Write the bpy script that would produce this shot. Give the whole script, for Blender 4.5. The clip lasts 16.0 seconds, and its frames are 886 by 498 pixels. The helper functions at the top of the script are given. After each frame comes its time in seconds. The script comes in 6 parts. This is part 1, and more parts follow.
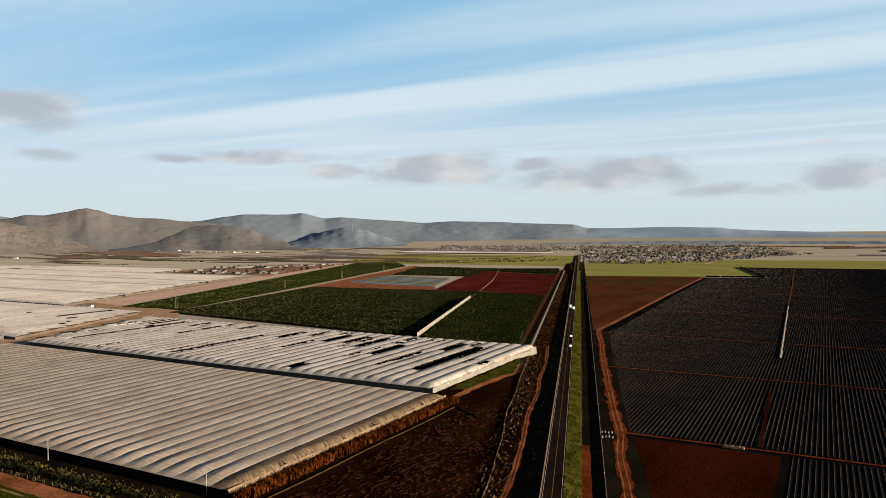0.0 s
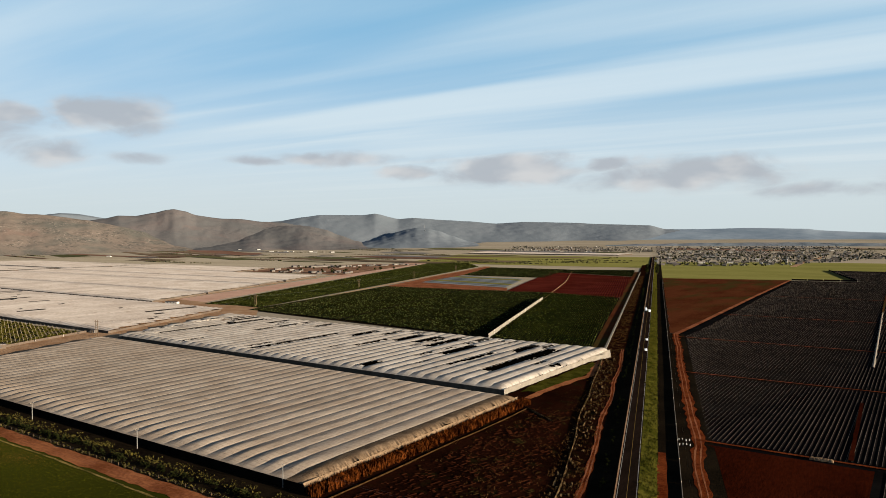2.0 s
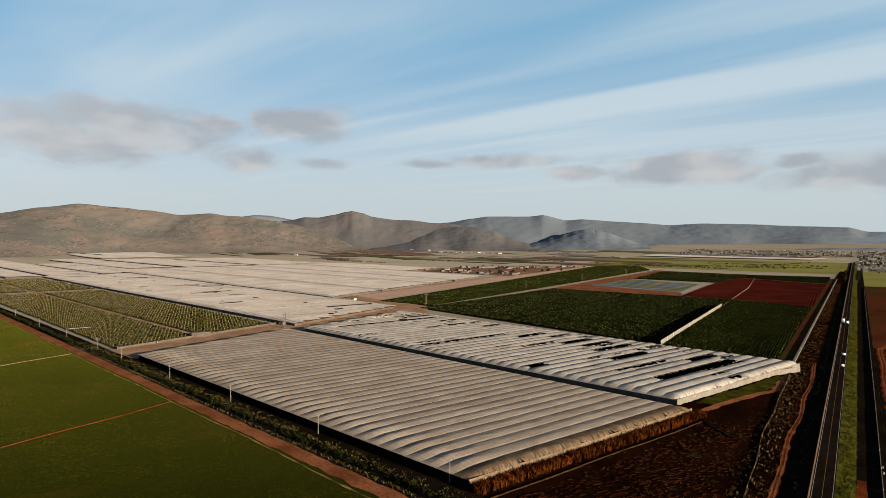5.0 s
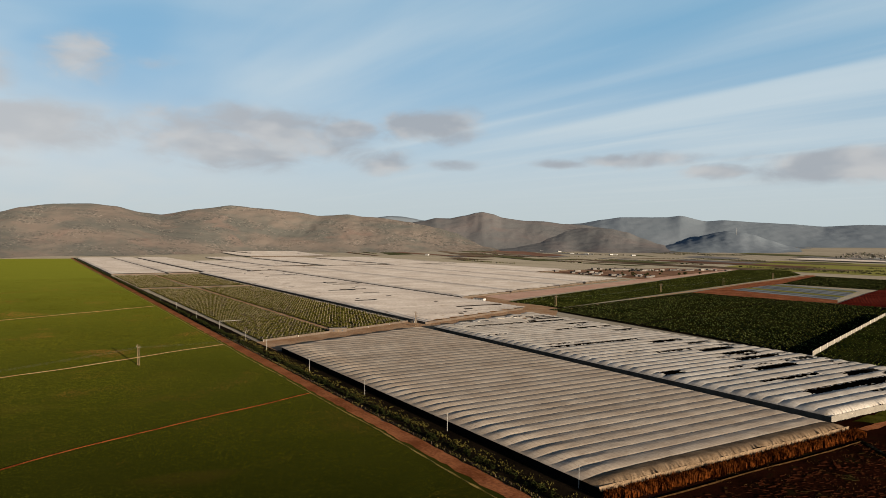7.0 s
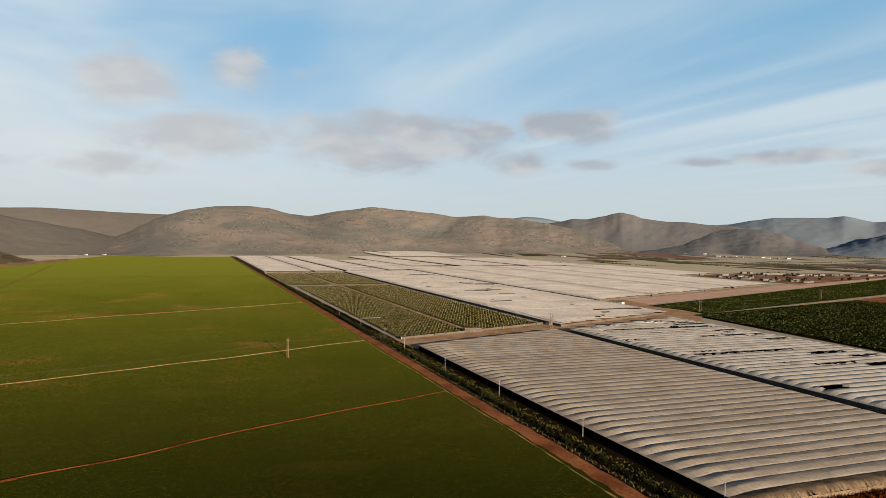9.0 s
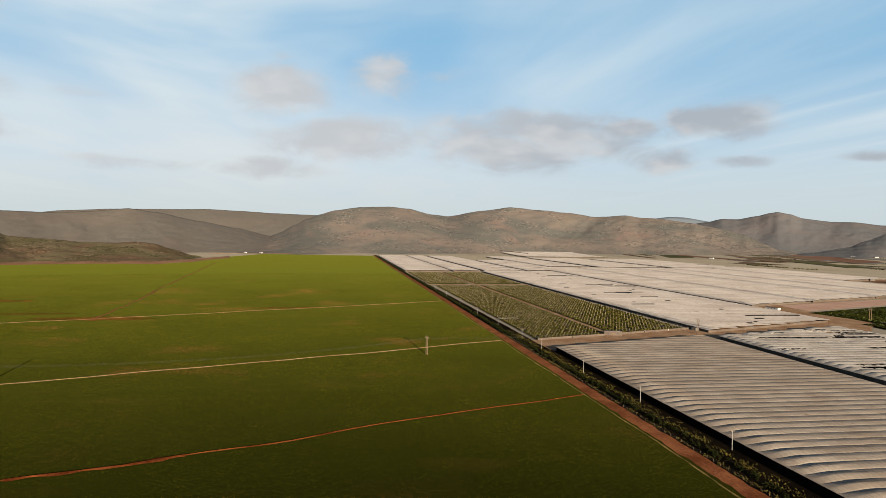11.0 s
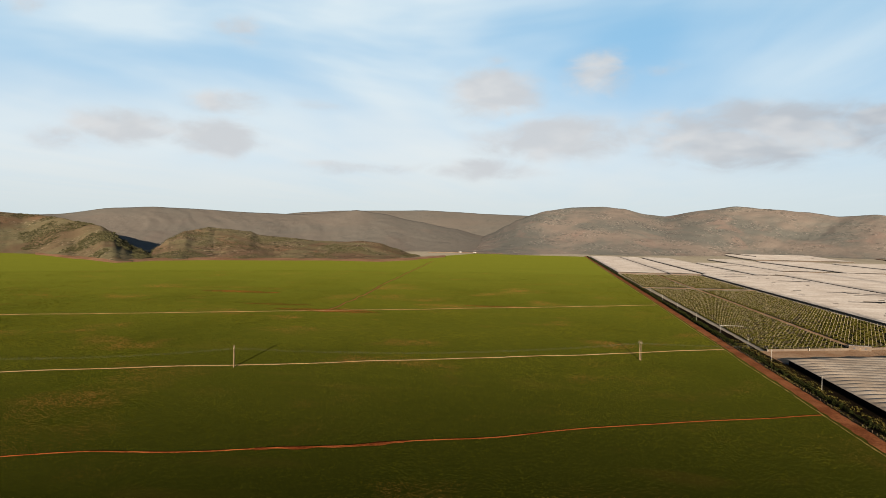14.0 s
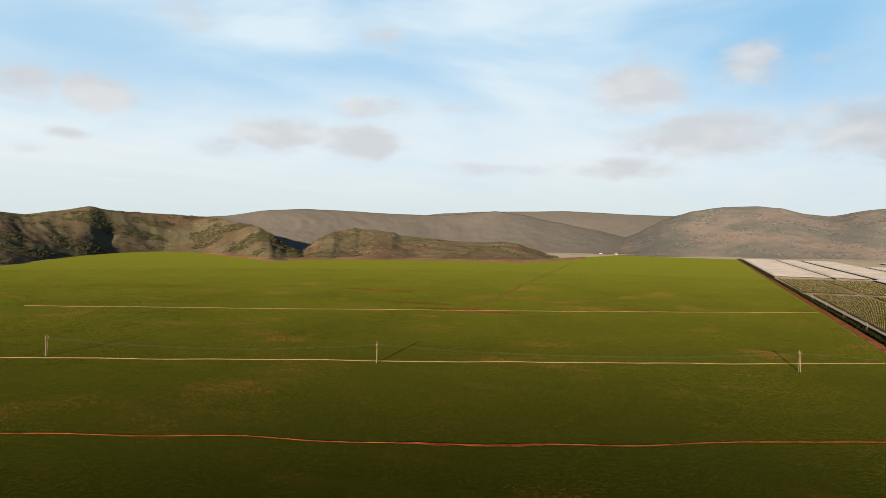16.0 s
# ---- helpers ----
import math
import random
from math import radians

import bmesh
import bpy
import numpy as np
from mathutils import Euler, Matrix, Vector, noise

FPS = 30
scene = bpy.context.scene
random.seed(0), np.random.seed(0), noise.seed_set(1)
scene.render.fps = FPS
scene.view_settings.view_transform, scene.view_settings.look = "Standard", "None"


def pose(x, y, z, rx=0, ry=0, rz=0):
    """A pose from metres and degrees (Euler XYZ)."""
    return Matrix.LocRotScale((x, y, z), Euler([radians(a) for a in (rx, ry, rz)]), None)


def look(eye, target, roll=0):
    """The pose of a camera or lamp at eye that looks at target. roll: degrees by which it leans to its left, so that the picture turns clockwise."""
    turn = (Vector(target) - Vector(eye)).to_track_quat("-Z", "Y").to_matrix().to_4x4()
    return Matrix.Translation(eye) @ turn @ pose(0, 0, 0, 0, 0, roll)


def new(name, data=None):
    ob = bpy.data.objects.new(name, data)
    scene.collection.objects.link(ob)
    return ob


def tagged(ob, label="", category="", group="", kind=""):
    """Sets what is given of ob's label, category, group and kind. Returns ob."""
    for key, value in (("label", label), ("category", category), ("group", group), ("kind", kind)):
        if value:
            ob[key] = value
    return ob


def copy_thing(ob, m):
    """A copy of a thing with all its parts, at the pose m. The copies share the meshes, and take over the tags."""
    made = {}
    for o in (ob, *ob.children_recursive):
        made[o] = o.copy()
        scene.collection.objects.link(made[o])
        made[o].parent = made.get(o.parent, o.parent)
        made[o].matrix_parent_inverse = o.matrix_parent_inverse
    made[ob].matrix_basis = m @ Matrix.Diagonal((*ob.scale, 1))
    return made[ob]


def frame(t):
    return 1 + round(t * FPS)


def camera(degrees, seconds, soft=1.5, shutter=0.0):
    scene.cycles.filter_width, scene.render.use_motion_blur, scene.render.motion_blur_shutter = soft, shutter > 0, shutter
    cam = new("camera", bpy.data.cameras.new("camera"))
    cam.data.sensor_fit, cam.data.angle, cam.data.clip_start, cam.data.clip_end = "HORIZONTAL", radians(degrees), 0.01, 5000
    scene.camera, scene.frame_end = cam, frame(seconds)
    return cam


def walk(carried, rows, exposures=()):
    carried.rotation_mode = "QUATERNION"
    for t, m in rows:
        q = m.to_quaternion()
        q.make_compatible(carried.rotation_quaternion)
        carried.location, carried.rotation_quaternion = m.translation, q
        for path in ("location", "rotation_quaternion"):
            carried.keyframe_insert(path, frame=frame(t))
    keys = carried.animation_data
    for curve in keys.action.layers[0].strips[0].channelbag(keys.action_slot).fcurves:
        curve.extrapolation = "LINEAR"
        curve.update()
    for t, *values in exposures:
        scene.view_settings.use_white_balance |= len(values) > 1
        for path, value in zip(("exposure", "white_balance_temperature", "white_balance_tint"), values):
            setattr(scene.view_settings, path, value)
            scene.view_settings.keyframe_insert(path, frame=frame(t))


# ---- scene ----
cam = camera(65.0, 16.0, soft=0.7)
PATH = [
    (0.0, pose(0, 0, 85, 88.69, 0.46, 28.80)),
    (0.5, pose(0, 0, 85, 88.71, 0.40, 30.15)),
    (1.0, pose(0, 0, 85, 88.73, 0.36, 31.66)),
    (1.5, pose(0, 0, 85, 88.76, 0.33, 33.20)),
    (2.0, pose(0, 0, 85, 88.78, 0.30, 34.73)),
    (2.5, pose(0, 0, 85, 88.82, 0.28, 36.48)),
    (3.0, pose(0, 0, 85, 88.85, 0.20, 38.74)),
    (3.5, pose(0, 0, 85, 88.89, 0.20, 41.12)),
    (4.0, pose(0, 0, 85, 88.91, 0.15, 43.45)),
    (6.5, pose(0, 0, 85, 88.96, -0.23, 56.45)),
    (7.0, pose(0, 0, 85, 88.97, -0.29, 59.11)),
    (7.5, pose(0, 0, 85, 88.97, -0.35, 61.83)),
    (8.0, pose(0, 0, 85, 88.97, -0.39, 64.62)),
    (8.5, pose(0, 0, 85, 88.98, -0.45, 67.45)),
    (9.0, pose(0, 0, 85, 88.98, -0.50, 70.24)),
    (11.5, pose(0, 0, 85, 88.84, -0.76, 84.40)),
    (12.0, pose(0, 0, 85, 88.80, -0.80, 87.25)),
    (12.5, pose(0, 0, 85, 88.75, -0.81, 90.14)),
    (13.0, pose(0, 0, 85, 88.72, -0.90, 93.05)),
    (13.5, pose(0, 0, 85, 88.70, -0.93, 95.94)),
    (14.0, pose(0, 0, 85, 88.67, -0.93, 98.83)),
    (14.5, pose(0, 0, 85, 88.65, -0.92, 101.70)),
    (15.0, pose(0, 0, 85, 88.61, -0.88, 104.63)),
    (15.5, pose(0, 0, 85, 88.59, -1.02, 107.51)),
    (16.0, pose(0, 0, 85, 88.56, -0.99, 110.20)),
]
EXPOSURES = [(0.0, 2.31), (3.5, 2.16), (7.0, 2.00), (9.0, 2.12), (12.5, 2.22), (16.0, 2.38)]
walk(cam, PATH, EXPOSURES)

# ---- sky, sun ----
SUN_ELEVATION = 8.7
SUN_BEARING = -85.0        # degrees to the left of +Y, as all bearings here
SUN_POWER = 5.0
SKY_POWER = 0.05
VEIL_POWER = 0.365        # brightness of the thin cloud over the lower sky


def bearing(a):
    """The level direction at a degrees to the left of +Y."""
    return Vector((-math.sin(radians(a)), math.cos(radians(a)), 0))


class Nodes:
    """A small helper to write node trees."""

    def __init__(self, tree):
        self.tree = tree
        self.tree.nodes.clear()

    def add(self, kind, links={}, values={}):
        n = self.tree.nodes.new(kind)
        for k, v in values.items():
            n.inputs[k].default_value = v
        for k, v in links.items():
            self.tree.links.new(v, n.inputs[k])
        return n

    def math(self, op, a, b=None, c=None):
        n = self.tree.nodes.new("ShaderNodeMath")
        n.operation = op
        for i, v in enumerate((a, b, c)):
            if v is None:
                continue
            if isinstance(v, (int, float)):
                n.inputs[i].default_value = v
            else:
                self.tree.links.new(v, n.inputs[i])
        return n.outputs[0]

    def vec(self, op, a, b=None, c=None):
        n = self.tree.nodes.new("ShaderNodeVectorMath")
        n.operation = op
        for i, v in enumerate((a, b, c)):
            if v is None:
                continue
            if isinstance(v, tuple):
                n.inputs[i].default_value = v
            else:
                self.tree.links.new(v, n.inputs[i])
        return n.outputs["Value"] if op in ("LENGTH", "DOT_PRODUCT") else n.outputs[0]

    def noise(self, vector, scale, detail=4.0, rough=0.55, distort=0.0):
        n = self.add("ShaderNodeTexNoise", links={"Vector": vector},
                     values={"Scale": scale, "Detail": detail, "Roughness": rough, "Distortion": distort})
        return n.outputs[0]

    def smooth(self, value, low, high, to_low=0.0, to_high=1.0):
        n = self.add("ShaderNodeMapRange", links={0: value}, values={1: low, 2: high, 3: to_low, 4: to_high})
        n.interpolation_type = "SMOOTHSTEP"
        return n.outputs[0]

    def mix(self, factor, a, b, blend="MIX"):
        n = self.tree.nodes.new("ShaderNodeMix")
        n.data_type, n.blend_type = "RGBA", blend
        for i, v in ((0, factor), (6, a), (7, b)):
            if isinstance(v, (int, float)):
                n.inputs[i].default_value = v
            elif isinstance(v, tuple):
                n.inputs[i].default_value = (*v, 1)
            else:
                self.tree.links.new(v, n.inputs[i])
        return n.outputs[2]


world = bpy.data.worlds.new("sky")
scene.world = world
world.use_nodes = True
w = Nodes(world.node_tree)
way = w.add("ShaderNodeTexCoord").outputs["Generated"]
split = w.add("ShaderNodeSeparateXYZ", links={0: way})
dx, dy, dz = split.outputs
air = w.add("ShaderNodeTexSky")
air.sky_type, air.sun_disc = "NISHITA", False
air.sun_elevation, air.sun_rotation = radians(SUN_ELEVATION), radians(-SUN_BEARING)
air.altitude, air.air_density, air.dust_density, air.ozone_density = 60, 0.55, 0.3, 3.0
clear_sky = air.outputs[0]
base = w.mix(1.0, clear_sky, (SKY_POWER / VEIL_POWER,) * 3, "MULTIPLY")
# bearing and height of a direction, in degrees
az = w.math("MULTIPLY", w.math("ARCTAN2", w.math("MULTIPLY", dx, -1.0), dy), 57.29578)
el = w.math("MULTIPLY", w.math("ARCSINE", dz), 57.29578)
here = w.add("ShaderNodeCombineXYZ", links={0: az, 1: el}).outputs[0]
# thin veil of high cloud: pale towards the horizon, streaks on a high sheet above
up = w.math("MAXIMUM", dz, 0.03)
sheet = w.add("ShaderNodeCombineXYZ", links={0: w.math("DIVIDE", dx, up), 1: w.math("DIVIDE", dy, up)}).outputs[0]
streak_frame = w.add("ShaderNodeMapping", links={"Vector": sheet}, values={"Rotation": (0, 0, radians(-28)), "Scale": (0.13, 0.85, 1)}).outputs[0]
broad = w.noise(streak_frame, 0.9, 3, 0.42, 0.7)
fine = w.noise(streak_frame, 4.2, 4, 0.55, 0.3)
streaks = w.math("ADD", w.math("MULTIPLY", broad, 0.88), w.math("MULTIPLY", fine, 0.12))
low = w.smooth(el, 22.0, 42.0, 1.0, 0.0)
# a thin blue-white layer over the lower sky, then the white streaks, then the pale haze at the rim
color = w.mix(w.math("MULTIPLY", low, 0.85), base, (0.125, 0.285, 0.415))
mottle = w.noise(w.add("ShaderNodeMapping", links={"Vector": here}, values={"Scale": (0.035, 0.11, 1)}).outputs[0], 1.0, 4, 0.5, 0.4)
west = w.smooth(az, 62.0, 92.0)
streaks = w.math("ADD", w.math("MULTIPLY", streaks, w.math("SUBTRACT", 1.0, west)), w.math("MULTIPLY", mottle, west))
veil = w.smooth(streaks, 0.34, 0.70, 0.10, 0.85)
veil = w.math("MULTIPLY", w.math("ADD", veil, w.smooth(az, 70.0, 125.0, 0.0, 0.28)), low)
color = w.mix(w.math("MINIMUM", veil, 0.95), color, (0.395, 0.46, 0.497))
milky = w.smooth(w.math("ADD", el, w.math("MULTIPLY", broad, 8.0)), 4.0, 19.0, 0.9, 0.0)
color = w.mix(milky, color, w.mix(west, (0.402, 0.443, 0.455), (0.455, 0.472, 0.468)))
color = w.mix(w.smooth(el, -1.0, 7.0, 0.85, 0.0), color, (0.335, 0.385, 0.397))

# low heaps of cloud, in degrees
CLOUDS = []


def cloud(*args):
    """Bearing, height, half width, half height, density."""
    CLOUDS.append(args)


cloud(59.1, 9.1, 2.6, 1.2, 1)
cloud(49.4, 5.9, 2.2, 0.4, 0.9)
cloud(43.0, 6.1, 4.0, 0.6, 0.9)
cloud(37.7, 5.0, 2.4, 0.5, 1)
cloud(29.6, 5.3, 5.6, 1.2, 1)
cloud(21.3, 5.7, 1.8, 0.5, 0.9)
cloud(16.1, 4.5, 6.6, 1.2, 1)
cloud(11.6, 4.9, 2.3, 1.0, 1)
cloud(5.7, 3.1, 4.3, 0.6, 0.8)
cloud(-1.4, 3.9, 3.0, 1.0, 1)
cloud(0.1, 6.4, 1.6, 0.3, 0.5)
cloud(73.5, 7.2, 4.5, 1.7, 1)
cloud(64.9, 6.3, 3.2, 0.8, 0.7)
cloud(66.8, 8.5, 2.7, 0.8, 0.7)
cloud(95.0, 11.2, 3.2, 2.1, 1)
cloud(86.5, 12.7, 2.3, 1.6, 0.85)
cloud(90.0, 7.8, 5.3, 1.7, 1)
cloud(95.1, 5.3, 3.5, 0.9, 0.8)
cloud(75.0, 7.7, 7.6, 2.1, 1)
cloud(60.2, 8.8, 3.5, 1.1, 1)
cloud(64.8, 6.0, 2.8, 0.8, 0.8)
cloud(57.9, 6.0, 2.1, 0.5, 0.6)
cloud(81.1, 12.9, 1.9, 0.6, 0.4)
cloud(116.3, 9.8, 2.5, 0.9, 0.9)
cloud(116.7, 7.1, 3.0, 1.4, 1)
cloud(95.8, 5.2, 5.0, 0.6, 0.7)
cloud(105.9, 5.2, 4.6, 0.5, 0.6)
cloud(115.3, 15.4, 2.0, 0.9, 0.5)
cloud(141.4, 10.1, 2.1, 1.2, 1)
cloud(136.8, 9.8, 2.3, 1.2, 1)
cloud(138.6, 6.6, 1.6, 0.5, 0.7)
cloud(141.0, 5.4, 1.5, 0.4, 0.6)
cloud(128.0, 6.4, 1.9, 0.9, 0.7)
cloud(123.7, 7.4, 3.5, 1.2, 0.9)
cloud(130.6, 15.9, 2.0, 1.3, 0.6)
cloud(114.8, 15.2, 1.7, 1.1, 0.4)
cloud(108.7, 10.1, 2.8, 0.6, 0.3)
lumps = w.add("ShaderNodeMapping", links={"Vector": here}, values={"Scale": (0.20, 0.42, 1)}).outputs[0]
drift = w.vec("MULTIPLY_ADD", w.add("ShaderNodeTexNoise", links={"Vector": lumps}, values={"Scale": 1.0, "Detail": 4.0}).outputs["Color"], (3.0, 1.3, 0), (-1.5, -0.65, 0))
bent = w.vec("ADD", here, drift)
puff = w.noise(lumps, 1.15, 7, 0.58, 0.4)
total = None
for a, e, wide, high, dense in CLOUDS:
    off = w.vec("MULTIPLY_ADD", bent, (1 / wide, 1 / high, 0), (-a / wide, -e / high, 0))
    d = w.smooth(w.vec("LENGTH", off), 1.95, 0.15, 0.0, dense)
    total = d if total is None else w.math("MAXIMUM", total, d)
thick = w.math("ADD", total, w.math("MULTIPLY", w.math("SUBTRACT", puff, 0.5), w.smooth(total, 0.0, 0.5, 0.0, 1.7)))
body = w.smooth(thick, 0.10, 0.95, 0.0, 0.9)
lit = w.smooth(w.noise(w.vec("ADD", lumps, (5.0, 2.0, 0)), 1.1, 3, 0.45, 0.2), 0.42, 0.68)
heap = w.mix(w.math("MULTIPLY", lit, 0.7), (0.255, 0.275, 0.302), (0.42, 0.415, 0.41))
heap = w.mix(w.math("MULTIPLY", west, 0.55), heap, (0.405, 0.41, 0.415))
color = w.mix(body, color, heap)
out = w.add("ShaderNodeBackground", links={"Color": color}, values={"Strength": VEIL_POWER}).outputs[0]
w.add("ShaderNodeOutputWorld", links={"Surface": out})

sun = new("sun", bpy.data.lights.new("sun", "SUN"))
sun.data.energy, sun.data.angle, sun.data.color = SUN_POWER, radians(0.4), (1.0, 0.85, 0.66)
to_sun = bearing(SUN_BEARING) * math.cos(radians(SUN_ELEVATION)) + Vector((0, 0, math.sin(radians(SUN_ELEVATION))))
sun.matrix_world = look(to_sun * 300, (0, 0, 0))

# ---- materials ----
def material(name, dark, light, scale=1.0, fine=None, rough=0.9, bump=0.0, bump_scale=None, metal=0.0,
             blend=(0.35, 0.65), spots=None, spot_scale=1.0, spot_cut=(0.62, 0.7), stretch=(1, 1, 1), per_object=0.0, gloss=0.0, thin=0.0, fuzz=None, hoops=None):
    """A rough surface of two colours mixed by noise at two scales, with optional spots of a third, and relief."""
    m = bpy.data.materials.new(name)
    m.use_nodes = True
    n = Nodes(m.node_tree)
    place = n.add("ShaderNodeTexCoord").outputs["Object"]
    place = n.add("ShaderNodeMapping", links={"Vector": place}, values={"Scale": stretch}).outputs[0]
    a = n.noise(place, scale, 5, 0.6)
    b = n.noise(place, fine or scale * 9, 4, 0.65)
    both = n.math("ADD", n.math("MULTIPLY", a, 0.6), n.math("MULTIPLY", b, 0.4))
    color = n.mix(n.smooth(both, *blend), dark, light)
    if spots:
        c = n.noise(place, spot_scale, 3, 0.6, 0.3)
        color = n.mix(n.smooth(c, *spot_cut), color, spots)
    if hoops:
        # the metal hoops show through the film as thin darker lines across it: spacing, width, strength
        y = n.add("ShaderNodeSeparateXYZ", links={0: place}).outputs[1]
        off = n.math("ABSOLUTE", n.math("SUBTRACT", n.math("FRACT", n.math("DIVIDE", y, hoops[0])), 0.5))
        line = n.smooth(off, hoops[1], hoops[1] * 0.4, 0.0, hoops[2])
        color = n.mix(n.math("MULTIPLY", line, n.smooth(b, 0.3, 0.6, 0.4, 1.0)), color, spots)
    if per_object:
        info = n.add("ShaderNodeObjectInfo").outputs["Random"]
        value = n.math("ADD", n.math("MULTIPLY", info, per_object), 1 - per_object / 2)
        hsv = n.add("ShaderNodeHueSaturation", links={"Color": color, "Value": value})
        color = hsv.outputs[0]
    shader = n.add("ShaderNodeBsdfPrincipled", links={"Base Color": color}, values={"Roughness": rough, "Metallic": metal})
    shader.inputs["Specular IOR Level"].default_value = gloss
    if fuzz:
        # upright blades catch low light: a velvety surface
        shader.inputs["Sheen Weight"].default_value, shader.inputs["Sheen Roughness"].default_value = fuzz[0], fuzz[1]
        shader.inputs["Sheen Tint"].default_value = (*fuzz[2], 1)
    if bump:
        relief = n.add("ShaderNodeBump", values={"Strength": 0.8, "Distance": bump},
                       links={"Height": n.noise(place, bump_scale or (fine or scale * 9), 5, 0.65)})
        n.tree.links.new(relief.outputs[0], shader.inputs["Normal"])
    surface = shader.outputs[0]
    if thin:
        # film that lets some light through
        through_film = n.add("ShaderNodeBsdfTranslucent", links={"Color": color}).outputs[0]
        surface = n.add("ShaderNodeMixShader", links={1: surface, 2: through_film}, values={0: thin}).outputs[0]
    n.add("ShaderNodeOutputMaterial", links={"Surface": surface})
    return m


M = {}
M["plain"] = material("plain", (0.0443, 0.0393, 0.0323), (0.0913, 0.0802, 0.0702), 0.004, 0.05, bump=0.1, bump_scale=0.3, stretch=(0.5, 1.4, 1), fuzz=(0.03, 0.3, (0.9, 0.8, 0.6)))
M["grass"] = material("grass", (0.0017, 0.0026, 0.0003), (0.0044, 0.0050, 0.0007), 0.012, 0.25, bump=0.03, bump_scale=1.3,
                      spots=(0.0135, 0.0065, 0.0017), spot_scale=0.02, spot_cut=(0.55, 0.78), stretch=(1.2, 0.55, 1), fuzz=(0.03, 0.3, (0.62, 0.69, 0.085)))
M["blade"] = material("blade", (0.0115, 0.0128, 0.0013), (0.0245, 0.0240, 0.0024), 0.006, 0.10,
                      spots=(0.0575, 0.0270, 0.0081), spot_scale=0.011, spot_cut=(0.53, 0.75))
M["far_grass"] = material("far_grass", (0.0359, 0.0359, 0.0102), (0.0608, 0.0553, 0.0188), 0.006, 0.1, bump=0.05, bump_scale=1.0, stretch=(0.6, 1.6, 1), fuzz=(0.02, 0.3, (0.75, 0.75, 0.22)))
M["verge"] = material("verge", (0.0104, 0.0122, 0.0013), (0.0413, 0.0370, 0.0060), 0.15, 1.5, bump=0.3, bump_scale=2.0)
M["red_soil"] = material("red_soil", (0.0297, 0.0076, 0.0029), (0.0561, 0.0175, 0.0071), 0.03, 0.6, bump=0.12, bump_scale=1.5,
                         spots=(0.0248, 0.0197, 0.0058), spot_scale=0.012, spot_cut=(0.44, 0.62), stretch=(1, 0.35, 1))
M["dirt"] = material("dirt", (0.0772, 0.0230, 0.0081), (0.2006, 0.0750, 0.0301), 0.05, 0.8, bump=0.15, bump_scale=1.2)
M["pale_dirt"] = material("pale_dirt", (0.1550, 0.0816, 0.0408), (0.2448, 0.1591, 0.0938), 0.05, 0.8, bump=0.15, bump_scale=1.2)
M["weedy_soil"] = material("weedy_soil", (0.0030, 0.0010, 0.0005), (0.0108, 0.0031, 0.0014), 0.04, 0.7, bump=0.25, bump_scale=1.2,
                           spots=(0.0072, 0.0051, 0.0016), spot_scale=0.12, spot_cut=(0.55, 0.7))
# dark bare soil; also the painted shade beside and on the highway bank
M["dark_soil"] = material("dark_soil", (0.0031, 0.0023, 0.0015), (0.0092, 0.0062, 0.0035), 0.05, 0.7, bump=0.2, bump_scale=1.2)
M["mulch"] = material("mulch", (0.0018, 0.0016, 0.0016), (0.0044, 0.0038, 0.0035), 0.05, 1.0, rough=0.7)
M["asphalt"] = material("asphalt", (0.0053, 0.0033, 0.0023), (0.0112, 0.0069, 0.0050), 0.2, 3.0, bump=0.01, bump_scale=20, stretch=(1, 0.2, 1))
M["white_line"] = material("white_line", (0.18, 0.174, 0.162), (0.27, 0.258, 0.24), 1.0, 6.0)
M["yellow_line"] = material("yellow_line", (0.072, 0.045, 0.012), (0.12, 0.078, 0.024), 1.0, 6.0)
M["film"] = material("film", (0.2539, 0.1976, 0.1458), (0.3527, 0.2925, 0.2280), 0.06, 0.9, rough=0.6, bump=0.05, bump_scale=0.8,
                     spots=(0.1881, 0.1376, 0.0981), spot_scale=0.25, spot_cut=(0.58, 0.8), per_object=0.2, thin=0.36, hoops=(2.4793, 0.1000, 0.4820))
M["old_film"] = material("old_film", (0.2713, 0.2332, 0.1925), (0.3753, 0.3403, 0.2948), 0.08, 0.9, rough=0.6, bump=0.06, bump_scale=0.8,
                         spots=(0.1899, 0.1547, 0.1175), spot_scale=0.22, spot_cut=(0.58, 0.8), per_object=0.18, thin=0.35, hoops=(3.3915, 0.0510, 0.4909))
M["far_film"] = material("far_film", (0.2701, 0.2312, 0.1961), (0.3725, 0.3321, 0.2905), 0.02, 0.3, rough=0.6, bump=0.08, bump_scale=0.4, spots=(0.2329, 0.1919, 0.1529), spot_scale=0.08, spot_cut=(0.55, 0.75), per_object=0.14, thin=0.25)
M["shade_net"] = material("shade_net", (0.0014, 0.0014, 0.0014), (0.0043, 0.0036, 0.0032), 0.3, 4.0)
M["curtain"] = material("curtain", (0.0774, 0.0681, 0.0558), (0.1146, 0.1023, 0.0852), 0.2, 2.0, rough=0.6, bump=0.1, bump_scale=1.2)
M["reed"] = material("reed", (0.0086, 0.0020, 0.0004), (0.0540, 0.0146, 0.0031), 0.25, 2.0, blend=(0.42, 0.6))
M["crop"] = material("crop", (0.0012, 0.0017, 0.0003), (0.0058, 0.0060, 0.0017), 0.03, 0.9, bump=0.1, bump_scale=2,
                     spots=(0.0595, 0.0680, 0.0238), spot_scale=0.4, spot_cut=(0.57, 0.66))
